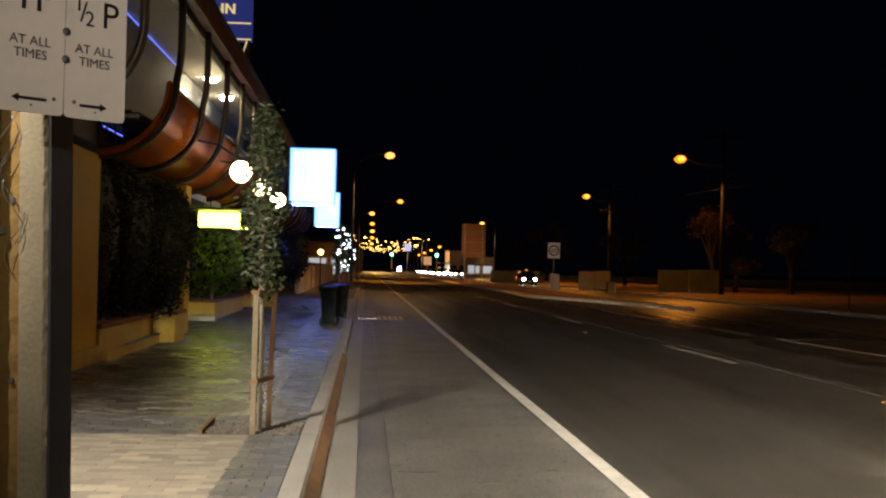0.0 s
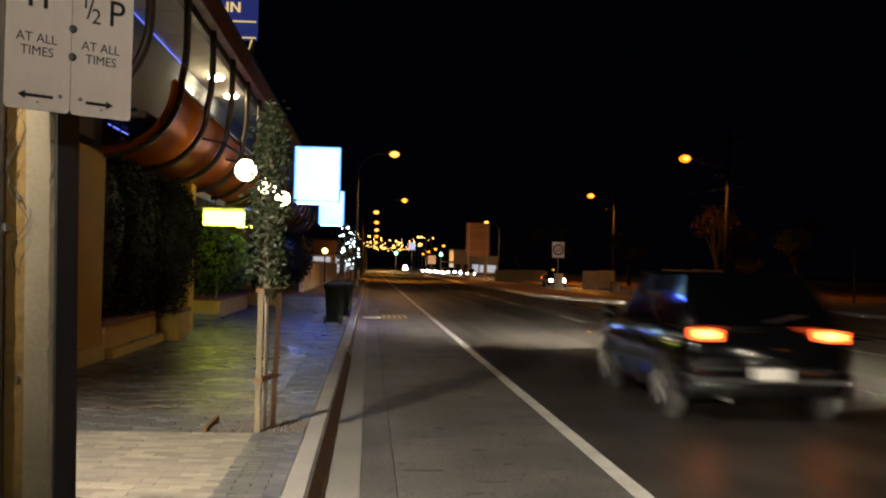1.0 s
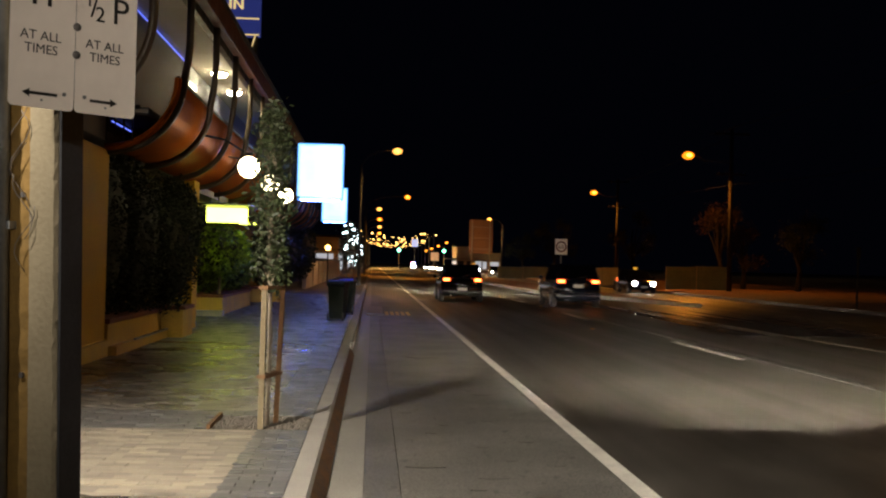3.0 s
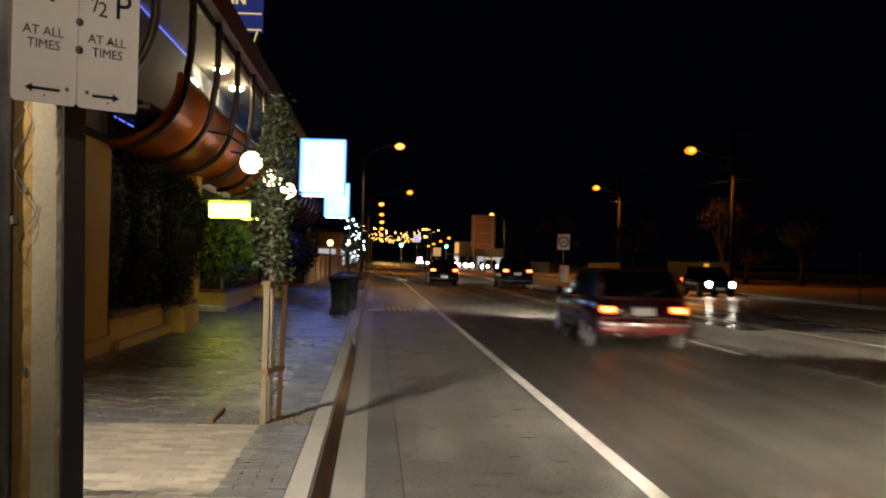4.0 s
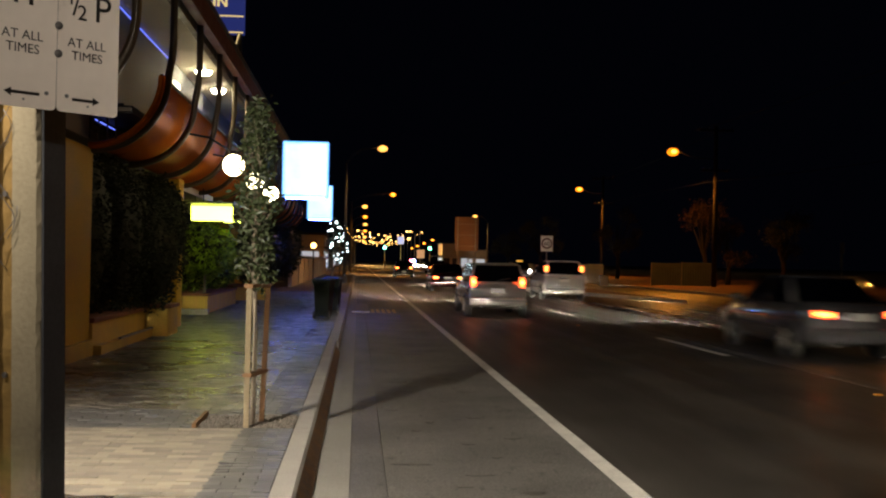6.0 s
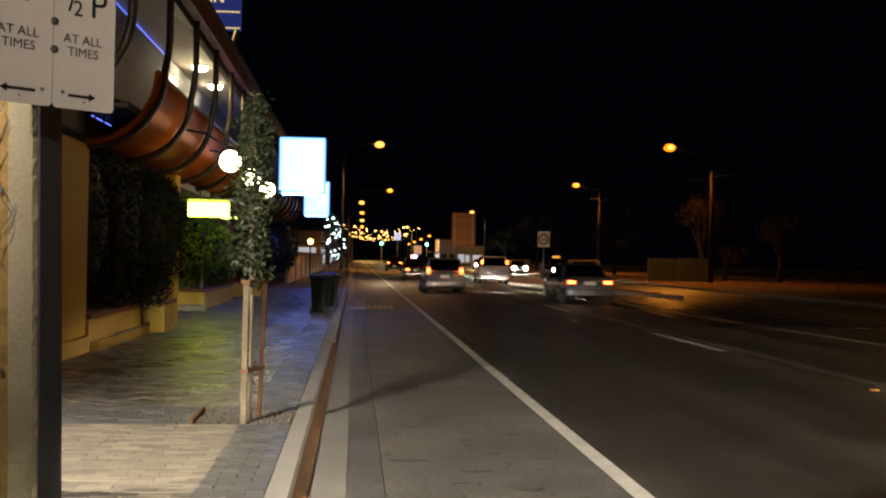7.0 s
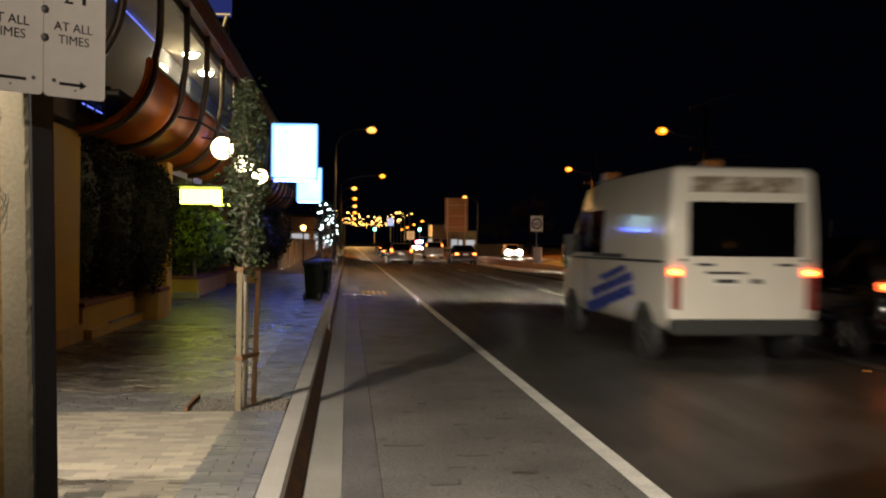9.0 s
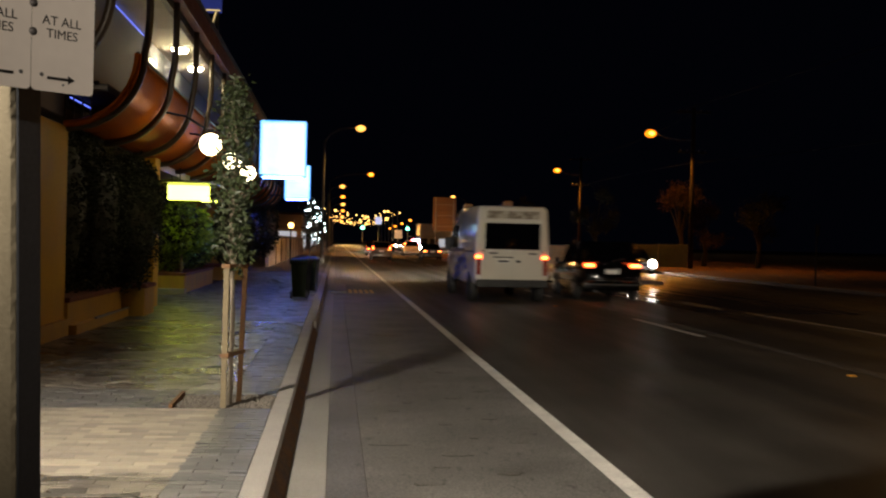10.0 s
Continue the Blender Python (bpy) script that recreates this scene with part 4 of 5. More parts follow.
def marker_post(x, y, h, label, lean=0):
    s = thing("marker_post", label, "post")
    s.matrix_basis = pose(x, y, 0.1, 0, lean, 0)
    part("post", bar([(0, 0, -0.1), (0, 0, h)], 0.04, 8), M_POLE_GREY, s)
    part("plate", box(-0.09, 0.09, -0.05, -0.04, h - 0.45, h, 0.004), M_POLE_GREY, s)


marker_post(19.3, 41.5, 2.5, "slim grey marker post at the far kerb", 0.4)


def sheet_fence(x0, y0, x1, y1, h, label, material=M_FENCE):
    f = thing("fence", label, "fence")
    a, b = Vector((x0, y0, 0.1)), Vector((x1, y1, 0.1))
    n = max(2, int((b - a).length / 2.1))
    d = (b - a).normalized()
    nrm = Vector((-d.y, d.x, 0))
    for k in range(n):
        p, q = a.lerp(b, k / n), a.lerp(b, (k + 0.985) / n)
        hh = h + 0.05 * (k % 2)
        bm = bmesh.new()
        m = 24
        rows = []
        for z in (-0.1, hh):
            rows.append([bm.verts.new(p.lerp(q, i / m) + nrm * (0.02 * (i % 2)) + Vector((0, 0, z))) for i in range(m + 1)])
        for i in range(m):
            bm.faces.new((rows[0][i], rows[0][i + 1], rows[1][i + 1], rows[1][i]))
        bmesh.ops.solidify(bm, geom=bm.faces[:], thickness=0.004)
        part("sheet", bm, material, f)
        part("post", bar([p - nrm * 0.04 + Vector((0, 0, -0.1)), p - nrm * 0.04 + Vector((0, 0, hh + 0.03))], 0.03, 6), M_STEEL, f)


sheet_fence(20.0, 72.0, 24.4, 72.4, 1.66, "grey corrugated sheet fence at the roadside")
sheet_fence(15.4, 131, 21.6, 131, 1.35, "pale sheet fence far behind the median")
sheet_fence(17.6, 87.5, 20.3, 87.5, 1.45, "pale sheet fence far along the roadside", M_FENCE_PALE)


def roadside_tree(x, y, h, spread, material, seed, label, lobes=9):
    t = thing("roadside_tree", label, "tree", (x, y, 0.1))
    rng = random.Random(seed)
    part("trunk", bar([(0, 0, -0.2), (0.1, 0, h * 0.3), (-0.05, 0.1, h * 0.6), (0.0, 0, h * 0.8)], [0.22, 0.17, 0.12, 0.05], 9), M_TIMBER, t, "", True)
    limbs, crown = bmesh.new(), bmesh.new()
    for k in range(lobes):
        a = k * 2.4
        c = Vector((spread * rng.uniform(0.3, 1) * math.cos(a), spread * rng.uniform(0.3, 1) * math.sin(a), h * rng.uniform(0.45, 1.0)))
        tube(limbs, [(0, 0, h * 0.35), c * 0.5 + Vector((0, 0, h * 0.2)), c], [0.07, 0.05, 0.02], 6)
        for _ in range(90):
            leaves(crown, rng, c + Vector((rng.gauss(0, 0.32), rng.gauss(0, 0.32), rng.gauss(0, 0.3))), 3, 0.10, (0.1, 0.1, 0.1))
    tagged(part("branchwork", limbs, M_TIMBER, t), kind="stuff")
    part("crown", crown, material, t)


roadside_tree(25.0, 76, 6.0, 1.3, M_PALM, 21, "roadside tree with dry leaves lit orange")
roadside_tree(27.5, 78, 4.6, 1.2, M_PALM, 22, "roadside shrub with dry leaves lit orange", 6)
roadside_tree(30.5, 75, 5.2, 1.6, M_HEDGE, 23, "dark roadside tree behind the verge")
roadside_tree(24.5, 100, 6.5, 2.2, M_HEDGE, 25, "dark roadside tree beside a power pole")
roadside_tree(23, 135, 7.0, 3.0, M_HEDGE, 26, "dark distant roadside tree", 12)
roadside_tree(21, 150, 6.5, 3.0, M_HEDGE, 27, "dark distant roadside tree", 12)


# ---- far end of the street ----
def far_shop(x0, x1, y, h, seed, label, side):
    b = thing("shop_building", label, "building")
    rng = random.Random(seed)
    part("wall", box(x0, x1, y, y + 14, 0, h, 0.02), M_WHITEWALL, b)
    part("roof", box(x0 - 0.3, x1 + 0.3, y - 0.3, y + 14.3, h, h + 0.25), M_ROOF, b)
    part("awning", box(x0 - (2.2 if side > 0 else 0), x1 + (2.2 if side < 0 else 0), y, y + 14, 2.9, 3.1), M_ROOF, b)
    n = 3
    for k in range(n):
        w = (x1 - x0) / n
        part("window", box(x0 + w * (k + 0.15), x0 + w * (k + 0.85), y - 0.05, y + 0.02, 0.5, 2.5), M_LIT if rng.random() < 0.8 else M_DARK, b, "lit shop window")
        xs = x0 if side > 0 else x1
        part("window", box(xs - 0.05, xs + 0.05, y + 14 * (k + 0.15) / n, y + 14 * (k + 0.85) / n, 0.5, 2.5), M_LIT, b, "lit shop window")


far_shop(20.5, 27, 262, 6.0, 2, "distant pale shop building with lit front", 1)
far_shop(25.5, 36, 300, 5.0, 3, "distant shop with lit windows", 1)
far_shop(-16, -4.2, 130, 4.5, 4, "distant shop beyond the hotel", -1)
far_shop(-16, -4.2, 170, 5.0, 5, "distant shop beyond the hotel", -1)
far_shop(-16, -4.5, 240, 5.5, 6, "distant shop along the street", -1)


def garland(y, x0, x1, z, seed, material, n, label):
    g = thing("light_garland", label, "string lights")
    rng = random.Random(seed)
    wire = []
    for k in range(n):
        u = k / (n - 1)
        x = x0 + (x1 - x0) * u
        zz = z - 1.4 * 4 * u * (1 - u)
        wire.append((x, y, zz + 0.12))
        part("bulb", ball(0.13 * rng.uniform(0.4, 1.7), (x + rng.uniform(-0.9, 0.9), y + rng.uniform(-8, 8), zz + rng.uniform(-1.0, 0.7)), 8), material, g)
    part("wire", bar(wire, 0.02, 5), M_DARK, g)
    for x in (x0, x1):
        part("post", bar([(x, y, 0), (x, y, z + 0.3)], 0.08, 8), M_STEEL, g)


for k, (y, x0, x1, z) in enumerate(((300, -3, 17, 10), (345, -3, 18, 10.2), (390, -3, 19, 10.5), (440, -3, 20, 11), (500, -3, 21, 11.5), (570, -2, 24, 12), (650, -2, 26, 13))):
    garland(y, x0, x1, z, 30 + k, M_FAIRY, 16, "golden fairy lights strung across the far street")


def lit_tree(x, y, h, seed):
    t = thing("lit_street_tree", "young street tree wound with white fairy lights", "tree", (x, y, 0.1))
    rng = random.Random(seed)
    part("trunk", bar([(0, 0, 0), (0, 0, h * 0.5), (0.03, 0, h)], [0.05, 0.04, 0.02], 8), M_BARK, t)
    crown = bmesh.new()
    for k in range(70):
        leaves(crown, rng, (rng.gauss(0, 0.28), rng.gauss(0, 0.28), h * rng.uniform(0.35, 1.05)), 6, 0.07, (0.07, 0.07, 0.07))
    part("crown", crown, M_LEAF, t)
    for k in range(13):
        part("fairy_bulb", ball(0.042 * rng.uniform(0.6, 1.5), (rng.gauss(0, 0.22), rng.gauss(0, 0.22), h * rng.uniform(0.2, 1.05)), 8), M_FAIRY_W, t)


lit_tree(-1.4, 58, 3.6, 41)
lit_tree(-1.3, 74, 3.9, 42)
lit_tree(-1.3, 92, 3.6, 43)
orange_lamp = thing("wall_lantern", "small orange lit lantern by the footpath", "lantern", (-2.6, 62, 2.3))
part("lantern", loft([[(sx * w, sy * w, z) for sx, sy in ((-1, -1), (1, -1), (1, 1), (-1, 1))] for z, w in ((-0.12, 0.10), (0.08, 0.16), (0.18, 0.06))]), M_FAIRY, orange_lamp)
part("post", bar([(0, 0, -2.2), (0, 0, -0.15)], 0.04, 8), M_DARK, orange_lamp)


def traffic_light(x, y, material, label):
    t = thing("traffic_light", label, "traffic light", (x, y, 0.1))
    part("pole", bar([(0, 0, -0.14), (0, 0, 4.6)], 0.07, 8), M_STEEL, t)
    part("housing", box(-0.22, 0.22, -0.15, 0.12, 3.6, 4.6, 0.03), M_DARK, t)
    for k in range(3):
        part("lens", ball(0.26 if k == 0 else 0.10, (0, -0.16, 3.78 + 0.32 * k), 10), material if k == 0 else M_DARK, t)


traffic_light(4.6, 190, M_GREEN, "distant traffic light showing green")
traffic_light(12.6, 190, M_GREEN, "distant traffic light showing green")
blue_sign = thing("road_sign", "distant pale blue lit road sign on a post", "sign", (10.2, 262, 0.1))
part("plate", box(-0.75, 0.75, 0, 0.05, 5.6, 7.4), glow("pale_blue_sign", (0.45, 0.55, 1.0), 0.9), blue_sign)
part("post", bar([(0, 0.1, -0.14), (0, 0.1, 7.3)], 0.06, 8), M_STEEL, blue_sign)
white_sign = thing("road_sign", "distant white sign board beside the median", "sign", (10.4, 180, 0.1))
# weak emission in the plate stands in for light on the board
part("plate", box(-0.65, 0.65, 0, 0.05, 2.0, 3.4), mat("far_white_sign_glow", (0.7, 0.7, 0.66), 0.5, emit=(1, 0.9, 0.75), power=0.12), white_sign)
part("post", bar([(0, 0.1, 0), (0, 0.1, 3.2)], 0.06, 8), M_STEEL, white_sign)


# ---- vehicles ----
M_GLASS = mat("tinted_car_glass", (0.002, 0.002, 0.003), 0.04, 0, 0.1, 5, 1, 0, rough_vary=0.02, spec=0.6)
M_TYRE = mat("tyre_rubber", (0.022, 0.022, 0.022), 0.85, 0, 0.2, 60, 6, 0.2)
M_RIM = mat("alloy_rim", (0.45, 0.45, 0.46), 0.35, 0.8, 0.1, 20, 5, 0)
M_TRIM = mat("black_plastic_trim", (0.03, 0.03, 0.03), 0.6, 0, 0.2, 50, 6, 0.1)
M_TAIL = glow("tail_lamp_lit", (1.0, 0.10, 0.02), 7.0, (0.3, 0.02, 0.01))
M_TAIL_CORE = glow("tail_lamp_core", (1.0, 0.42, 0.07), 9.0, (0.4, 0.1, 0.02))
M_TAIL_OFF = mat("red_lens", (0.22, 0.015, 0.01), 0.15, 0, 0.1, bump=0, emit=(1, 0.03, 0.01), power=0.02)
M_HEAD = glow("headlamp_lit", (1.0, 0.93, 0.80), 75.0)
# emitter inside the added slit hoods, casts the headlight pools
M_BEAM = glow("headlamp_beam_source", (1.0, 0.87, 0.66), 12000000.0)
M_HEAD_SOFT = glow("headlamp_dim", (0.9, 0.95, 1.0), 3.0)
# faint emission in the plate stands in for light falling on it
M_PLATE = mat("number_plate_glow", (0.75, 0.72, 0.66), 0.5, 0, 0.08, 20, 5, 0, emit=(1.0, 0.9, 0.75), power=0.05)
M_AMBER = glow("amber_roof_light", (1.0, 0.45, 0.04), 0.8)
M_POLICE_B = glow("blue_beacon", (0.15, 0.25, 1.0), 45.0)
M_POLICE_R = glow("red_beacon", (1.0, 0.08, 0.12), 30.0)
M_BEACON = mat("dull_amber_lens", (0.22, 0.085, 0.02), 0.3, bump=0)
M_CHROME = mat("chrome_trim", (0.55, 0.55, 0.56), 0.2, 1.0, 0.05, 20, 5, 0)


def paint(name, colour, metal=0.3):
    return mat(name, colour, 0.16, metal, 0.06, 200, 1.5, 0.0, coat=0.6, rough_vary=0.03)


P_BLACK = paint("car_black", (0.004, 0.004, 0.005))
P_NAVY = paint("car_dark_blue", (0.006, 0.009, 0.020))
P_RED = paint("car_dark_red", (0.055, 0.006, 0.006))
P_SILVER = paint("car_silver", (0.42, 0.40, 0.37), 0.6)
P_WHITE = paint("car_white", (0.70, 0.68, 0.64), 0.0)
P_GREY = paint("car_grey", (0.10, 0.10, 0.11))
P_CREAM = paint("van_white", (0.80, 0.76, 0.67), 0.0)
P_MAROON = paint("car_maroon", (0.035, 0.006, 0.006))
M_VANBLUE = mat("blue_vinyl_stripe", (0.02, 0.05, 0.32), 0.35, 0, 0.08, 20, 4, 0)

SPEC = {
    # length, half width, wheelbase, rear overhang, roof height, belt height, deck height, nose height,
    # rear glass foot, rear glass head, windscreen head, windscreen foot
    "hatch": (4.05, 0.86, 2.50, 0.70, 1.50, 0.95, 0.95, 0.78, 0.02, 0.42, 2.35, 3.15),
    "mover": (4.25, 0.87, 2.60, 0.72, 1.55, 0.96, 0.98, 0.80, 0.02, 0.26, 2.55, 3.40),
    "suv": (4.45, 0.91, 2.62, 0.82, 1.70, 1.06, 1.06, 0.95, 0.02, 0.32, 2.55, 3.20),
    "crossover": (4.30, 0.89, 2.60, 0.78, 1.57, 0.98, 0.98, 0.84, 0.02, 0.58, 2.45, 3.20),
    "wagon": (4.65, 0.88, 2.70, 0.95, 1.46, 0.92, 0.92, 0.75, 0.03, 0.50, 2.75, 3.50),
    "sedan": (4.70, 0.88, 2.72, 0.98, 1.43, 0.93, 0.98, 0.74, 0.75, 1.35, 2.65, 3.45),
}


def side_ring(y, hw, z0, z1, tumble=0.94):
    half = [(hw * 0.86, z0), (hw * 0.97, z0 + 0.10), (hw, z0 + 0.28), (hw * 0.995, (z0 + z1) / 2 + 0.1), (hw * tumble + 0.02, z1 - 0.05), (hw * tumble - 0.05, z1)]
    return [(x, y, z) for x, z in half] + [(-x, y, z) for x, z in half[::-1]]


def wheel_part(parent, x, y, r, w, name="wheel", rim=None):
    hub = new(name)
    hub.parent = parent
    hub.matrix_basis = pose(x, y, r)
    s = 1 if x > 0 else -1
    part("tyre", lathe(bmesh.new(), [(r * 0.62, -w / 2), (r * 0.93, -w / 2), (r, -w * 0.35), (r, w * 0.35), (r * 0.93, w / 2), (r * 0.62, w / 2)], 28, axis="x"), M_TYRE, hub, "", True)
    bm = bmesh.new()
    lathe(bm, [(r * 0.60, s * w * 0.20), (r * 0.64, s * w * 0.49)], 24, axis="x")
    for k in range(5):
        a = 2 * math.pi * k / 5
        c, q = math.cos(a), math.sin(a)
        tube(bm, [(s * w * 0.5, 0.05 * c, 0.05 * q), (s * w * 0.48, r * 0.6 * c, r * 0.6 * q)], [0.045, 0.03], 6)
    lathe(bm, [(0.06, s * w * 0.46), (0.05, s * w * 0.54)], 12, axis="x")
    part("rim", bm, rim or M_RIM, hub)
    return hub


def car(kind, body_paint, label, tail="low", category="car", head=M_HEAD, tail_mat=None, roof_rails=False, bumper_mat=None, head_r=0.11):
    """A car with its origin on the ground under the rear axle; it faces +y."""
    L, hw, wb, ro, roof, belt, deck, nose, rgf, rgh, wsh, wsf = SPEC[kind]
    c = thing("car", label, category)
    y0, y1 = -ro, L - ro
    st = []
    for f, w, za, zb in ((0.0, 0.90, 0.38, deck - 0.12), (0.02, 0.95, 0.30, deck - 0.03), (0.09, 0.99, 0.22, deck), (0.30, 1.0, 0.20, belt + 0.01), (0.55, 1.0, 0.20, belt),
                         ((wsf - 0.02) / L, 0.99, 0.20, belt - 0.02), (0.5 * (1 + wsf / L), 0.97, 0.20, (belt + nose) / 2), (0.95, 0.93, 0.22, nose), (0.985, 0.86, 0.26, nose - 0.08), (1.0, 0.78, 0.34, nose - 0.20)):
        st.append(side_ring(y0 + f * L, hw * w, za, zb))
    part("body", loft(st), body_paint, c, "", True)
    # cabin: base and top quads
    b0, b1, t0, t1 = y0 + rgf + 0.04, y0 + wsf, y0 + rgh + 0.04, y0 + wsh
    bw, tw, zb, zt = hw * 0.93, hw * 0.76, belt - 0.04, roof
    base = [(-bw, b0, zb), (bw, b0, zb), (bw * 0.96, b1, zb - 0.02), (-bw * 0.96, b1, zb - 0.02)]
    top = [(-tw, t0, zt - 0.03), (tw, t0, zt - 0.03), (tw * 0.97, t1, zt - 0.03), (-tw * 0.97, t1, zt - 0.03)]
    cab = bmesh.new()
    v = [cab.verts.new(p) for p in base + top]
    for q in ((3, 2, 1, 0), (4, 5, 6, 7), (0, 1, 5, 4), (1, 2, 6, 5), (2, 3, 7, 6), (3, 0, 4, 7)):
        cab.faces.new([v[k] for k in q])
    cab.edges.ensure_lookup_table()
    bmesh.ops.bevel(cab, geom=[e for e in cab.edges if min(x.co.z for x in e.verts) > zt - 0.1 or abs(e.verts[0].co.z - e.verts[1].co.z) > 0.2], offset=0.05, segments=3, affect="EDGES")
    part("cabin", cab, body_paint, c, "", True)
    part("rear_window", plate(bmesh.new(), (base[0], base[1], top[1], top[0]), 0.02, 0.075, 0.006), M_GLASS, c, "dark tinted glass")
    part("windscreen", plate(bmesh.new(), (base[2], base[3], top[3], top[2]), 0.02, 0.07, 0.006), M_GLASS, c, "dark tinted glass")
    for s in (1, -1):
        lo0, lo1 = Vector(base[1]), Vector(base[2])
        hi0, hi1 = Vector(top[1]), Vector(top[2])
        cuts = (0.03, 0.36, 0.68, 0.97) if kind in ("wagon", "mover", "suv") else (0.05, 0.50, 0.97)
        for a, b in zip(cuts, cuts[1:]):
            q = [lo0.lerp(lo1, a), lo0.lerp(lo1, b), hi0.lerp(hi1, b), hi0.lerp(hi1, a)]
            q = [Vector((s * p.x, p.y, p.z)) for p in (q if s > 0 else q[::-1])]
            part("side_window", plate(bmesh.new(), q, 0.02, 0.05, 0.008), M_GLASS, c, "dark tinted glass")
        part("mirror", ball(0.09, (s * (hw + 0.07), b1 - 0.30, belt + 0.03), 10), body_paint, c, "", True)
        part("door_line", box(s * hw * 1.003 - 0.004, s * hw * 1.003 + 0.004, y0 + L * 0.47, y0 + L * 0.475, 0.34, belt - 0.1), M_TRIM, c)
        part("rubbing_strip", box(s * hw * 1.0 - 0.012, s * hw * 1.0 + 0.012, y0 + 0.28 * L, y0 + 0.70 * L, 0.50, 0.545), M_TRIM, c)
        for yy in (b0 + 0.9, b0 + 1.9):
            part("door_handle", box(s * hw * 0.985 - 0.02, s * hw * 0.985 + 0.02, yy, yy + 0.16, belt - 0.16, belt - 0.125), body_paint, c)
        # wheel arches and wheels
        for yy in (0.0, wb):
            part("wheel_arch", lathe(bmesh.new(), [(0.365, s * (hw - 0.12)), (0.365, s * (hw + 0.004))], 24, (0, yy, 0.31), "x"), M_TRIM, c, "dark wheel arch")
            wheel_part(c, s * (hw - 0.085), yy, 0.31, 0.20)
        # tail lamps
        if tail == "high":
            part("tail_light", box(s * hw * 0.80 - 0.075, s * hw * 0.80 + 0.075, y0 - 0.015, y0 + 0.10, belt - 0.12, belt + 0.16, 0.02), tail_mat or M_TAIL, c, "lit red tail light")
            part("tail_light_core", box(s * hw * 0.80 - 0.05, s * hw * 0.80 + 0.05, y0 - 0.022, y0 + 0.0, belt - 0.02, belt + 0.07, 0.01), M_TAIL_CORE, c, "lit orange lamp core")
        elif tail == "pillar":
            for zz in (belt + 0.16, belt + 0.28):
                part("tail_light", box(s * hw * 0.84 - 0.09, s * hw * 0.84 + 0.06, b0 + 0.03, b0 + 0.18, zz, zz + 0.09, 0.015), tail_mat or M_TAIL, c, "lit red tail light")
                part("tail_light_core", box(s * hw * 0.84 - 0.07, s * hw * 0.84 + 0.04, b0 + 0.02, b0 + 0.08, zz + 0.02, zz + 0.065), M_TAIL_CORE, c)
        else:
            up = 0.14 if tail == "mid" else 0.0
            part("tail_light", box(s * hw * 0.72 - 0.14, s * hw * 0.72 + 0.14, y0 - 0.012, y0 + 0.10, deck - 0.27 + up, deck - 0.15 + up, 0.02), tail_mat or M_TAIL, c, "lit red tail light")
            part("tail_light_core", box(s * hw * 0.72 - 0.11, s * hw * 0.72 + 0.11, y0 - 0.02, y0 + 0.0, deck - 0.235 + up, deck - 0.175 + up, 0.01), M_TAIL_CORE, c, "lit orange lamp core")
        part("head_light", ball(head_r, (s * hw * 0.68, y1 - 0.05, nose - 0.17), 14), head, c, "lit white headlight", True)
        part("head_light_surround", box(s * hw * 0.68 - 0.16, s * hw * 0.68 + 0.16, y1 - 0.22, y1 - 0.055, nose - 0.26, nose - 0.08, 0.02), M_CHROME, c)
        if roof_rails:
            part("roof_rail", bar([(s * tw * 0.95, t0 + 0.1, zt + 0.03), (s * tw * 0.95, t1 - 0.1, zt + 0.03)], 0.02, 6), M_STEEL, c)
    bm_ = bumper_mat or body_paint
    part("rear_bumper", box(-hw * 0.94, hw * 0.94, y0 - 0.07, y0 + 0.16, 0.30, 0.55, 0.05), bm_, c, "", True)
    part("bumper_strip", box(-hw * 0.90, hw * 0.90, y0 - 0.082, y0 - 0.06, 0.44, 0.48), M_CHROME if bumper_mat else M_TRIM, c)
    part("front_bumper", box(-hw * 0.86, hw * 0.86, y1 - 0.18, y1 + 0.05, 0.24, 0.48, 0.05), bm_, c, "", True)
    pz, py = (deck - 0.30, y0) if kind != "crossover" else (0.47, y0 - 0.075)
    part("number_plate", box(-0.19, 0.19, py - 0.03, py - 0.008, pz, pz + 0.12, 0.004), M_PLATE, c, "pale number plate")
    part("tailgate_seam", box(-hw * 0.80, hw * 0.80, y0 - 0.012, y0 + 0.02, 0.565, 0.575), M_TRIM, c)
    part("plate_lamp", box(-0.22, 0.22, py - 0.035, py + 0.01, pz + 0.13, pz + 0.155, 0.004), M_CHROME, c, "chrome strip over the plate")
    if kind not in ("sedan",):
        part("rear_wiper", bar([(0.0, b0 - 0.03, belt + 0.06), (0.35, b0 + 0.02, belt + 0.14)], 0.012, 6), M_TRIM, c)
    part("grille", box(-0.4, 0.4, y1 - 0.06, y1 - 0.002, nose - 0.28, nose - 0.18), M_TRIM, c)
    part("front_plate", box(-0.19, 0.19, y1 + 0.05, y1 + 0.06, 0.34, 0.45), M_PLATE, c, "pale number plate")
    part("exhaust", bar([(-0.45, y0 - 0.06, 0.27), (-0.45, y0 + 0.2, 0.27)], 0.028, 8), M_STEEL, c)
    return c


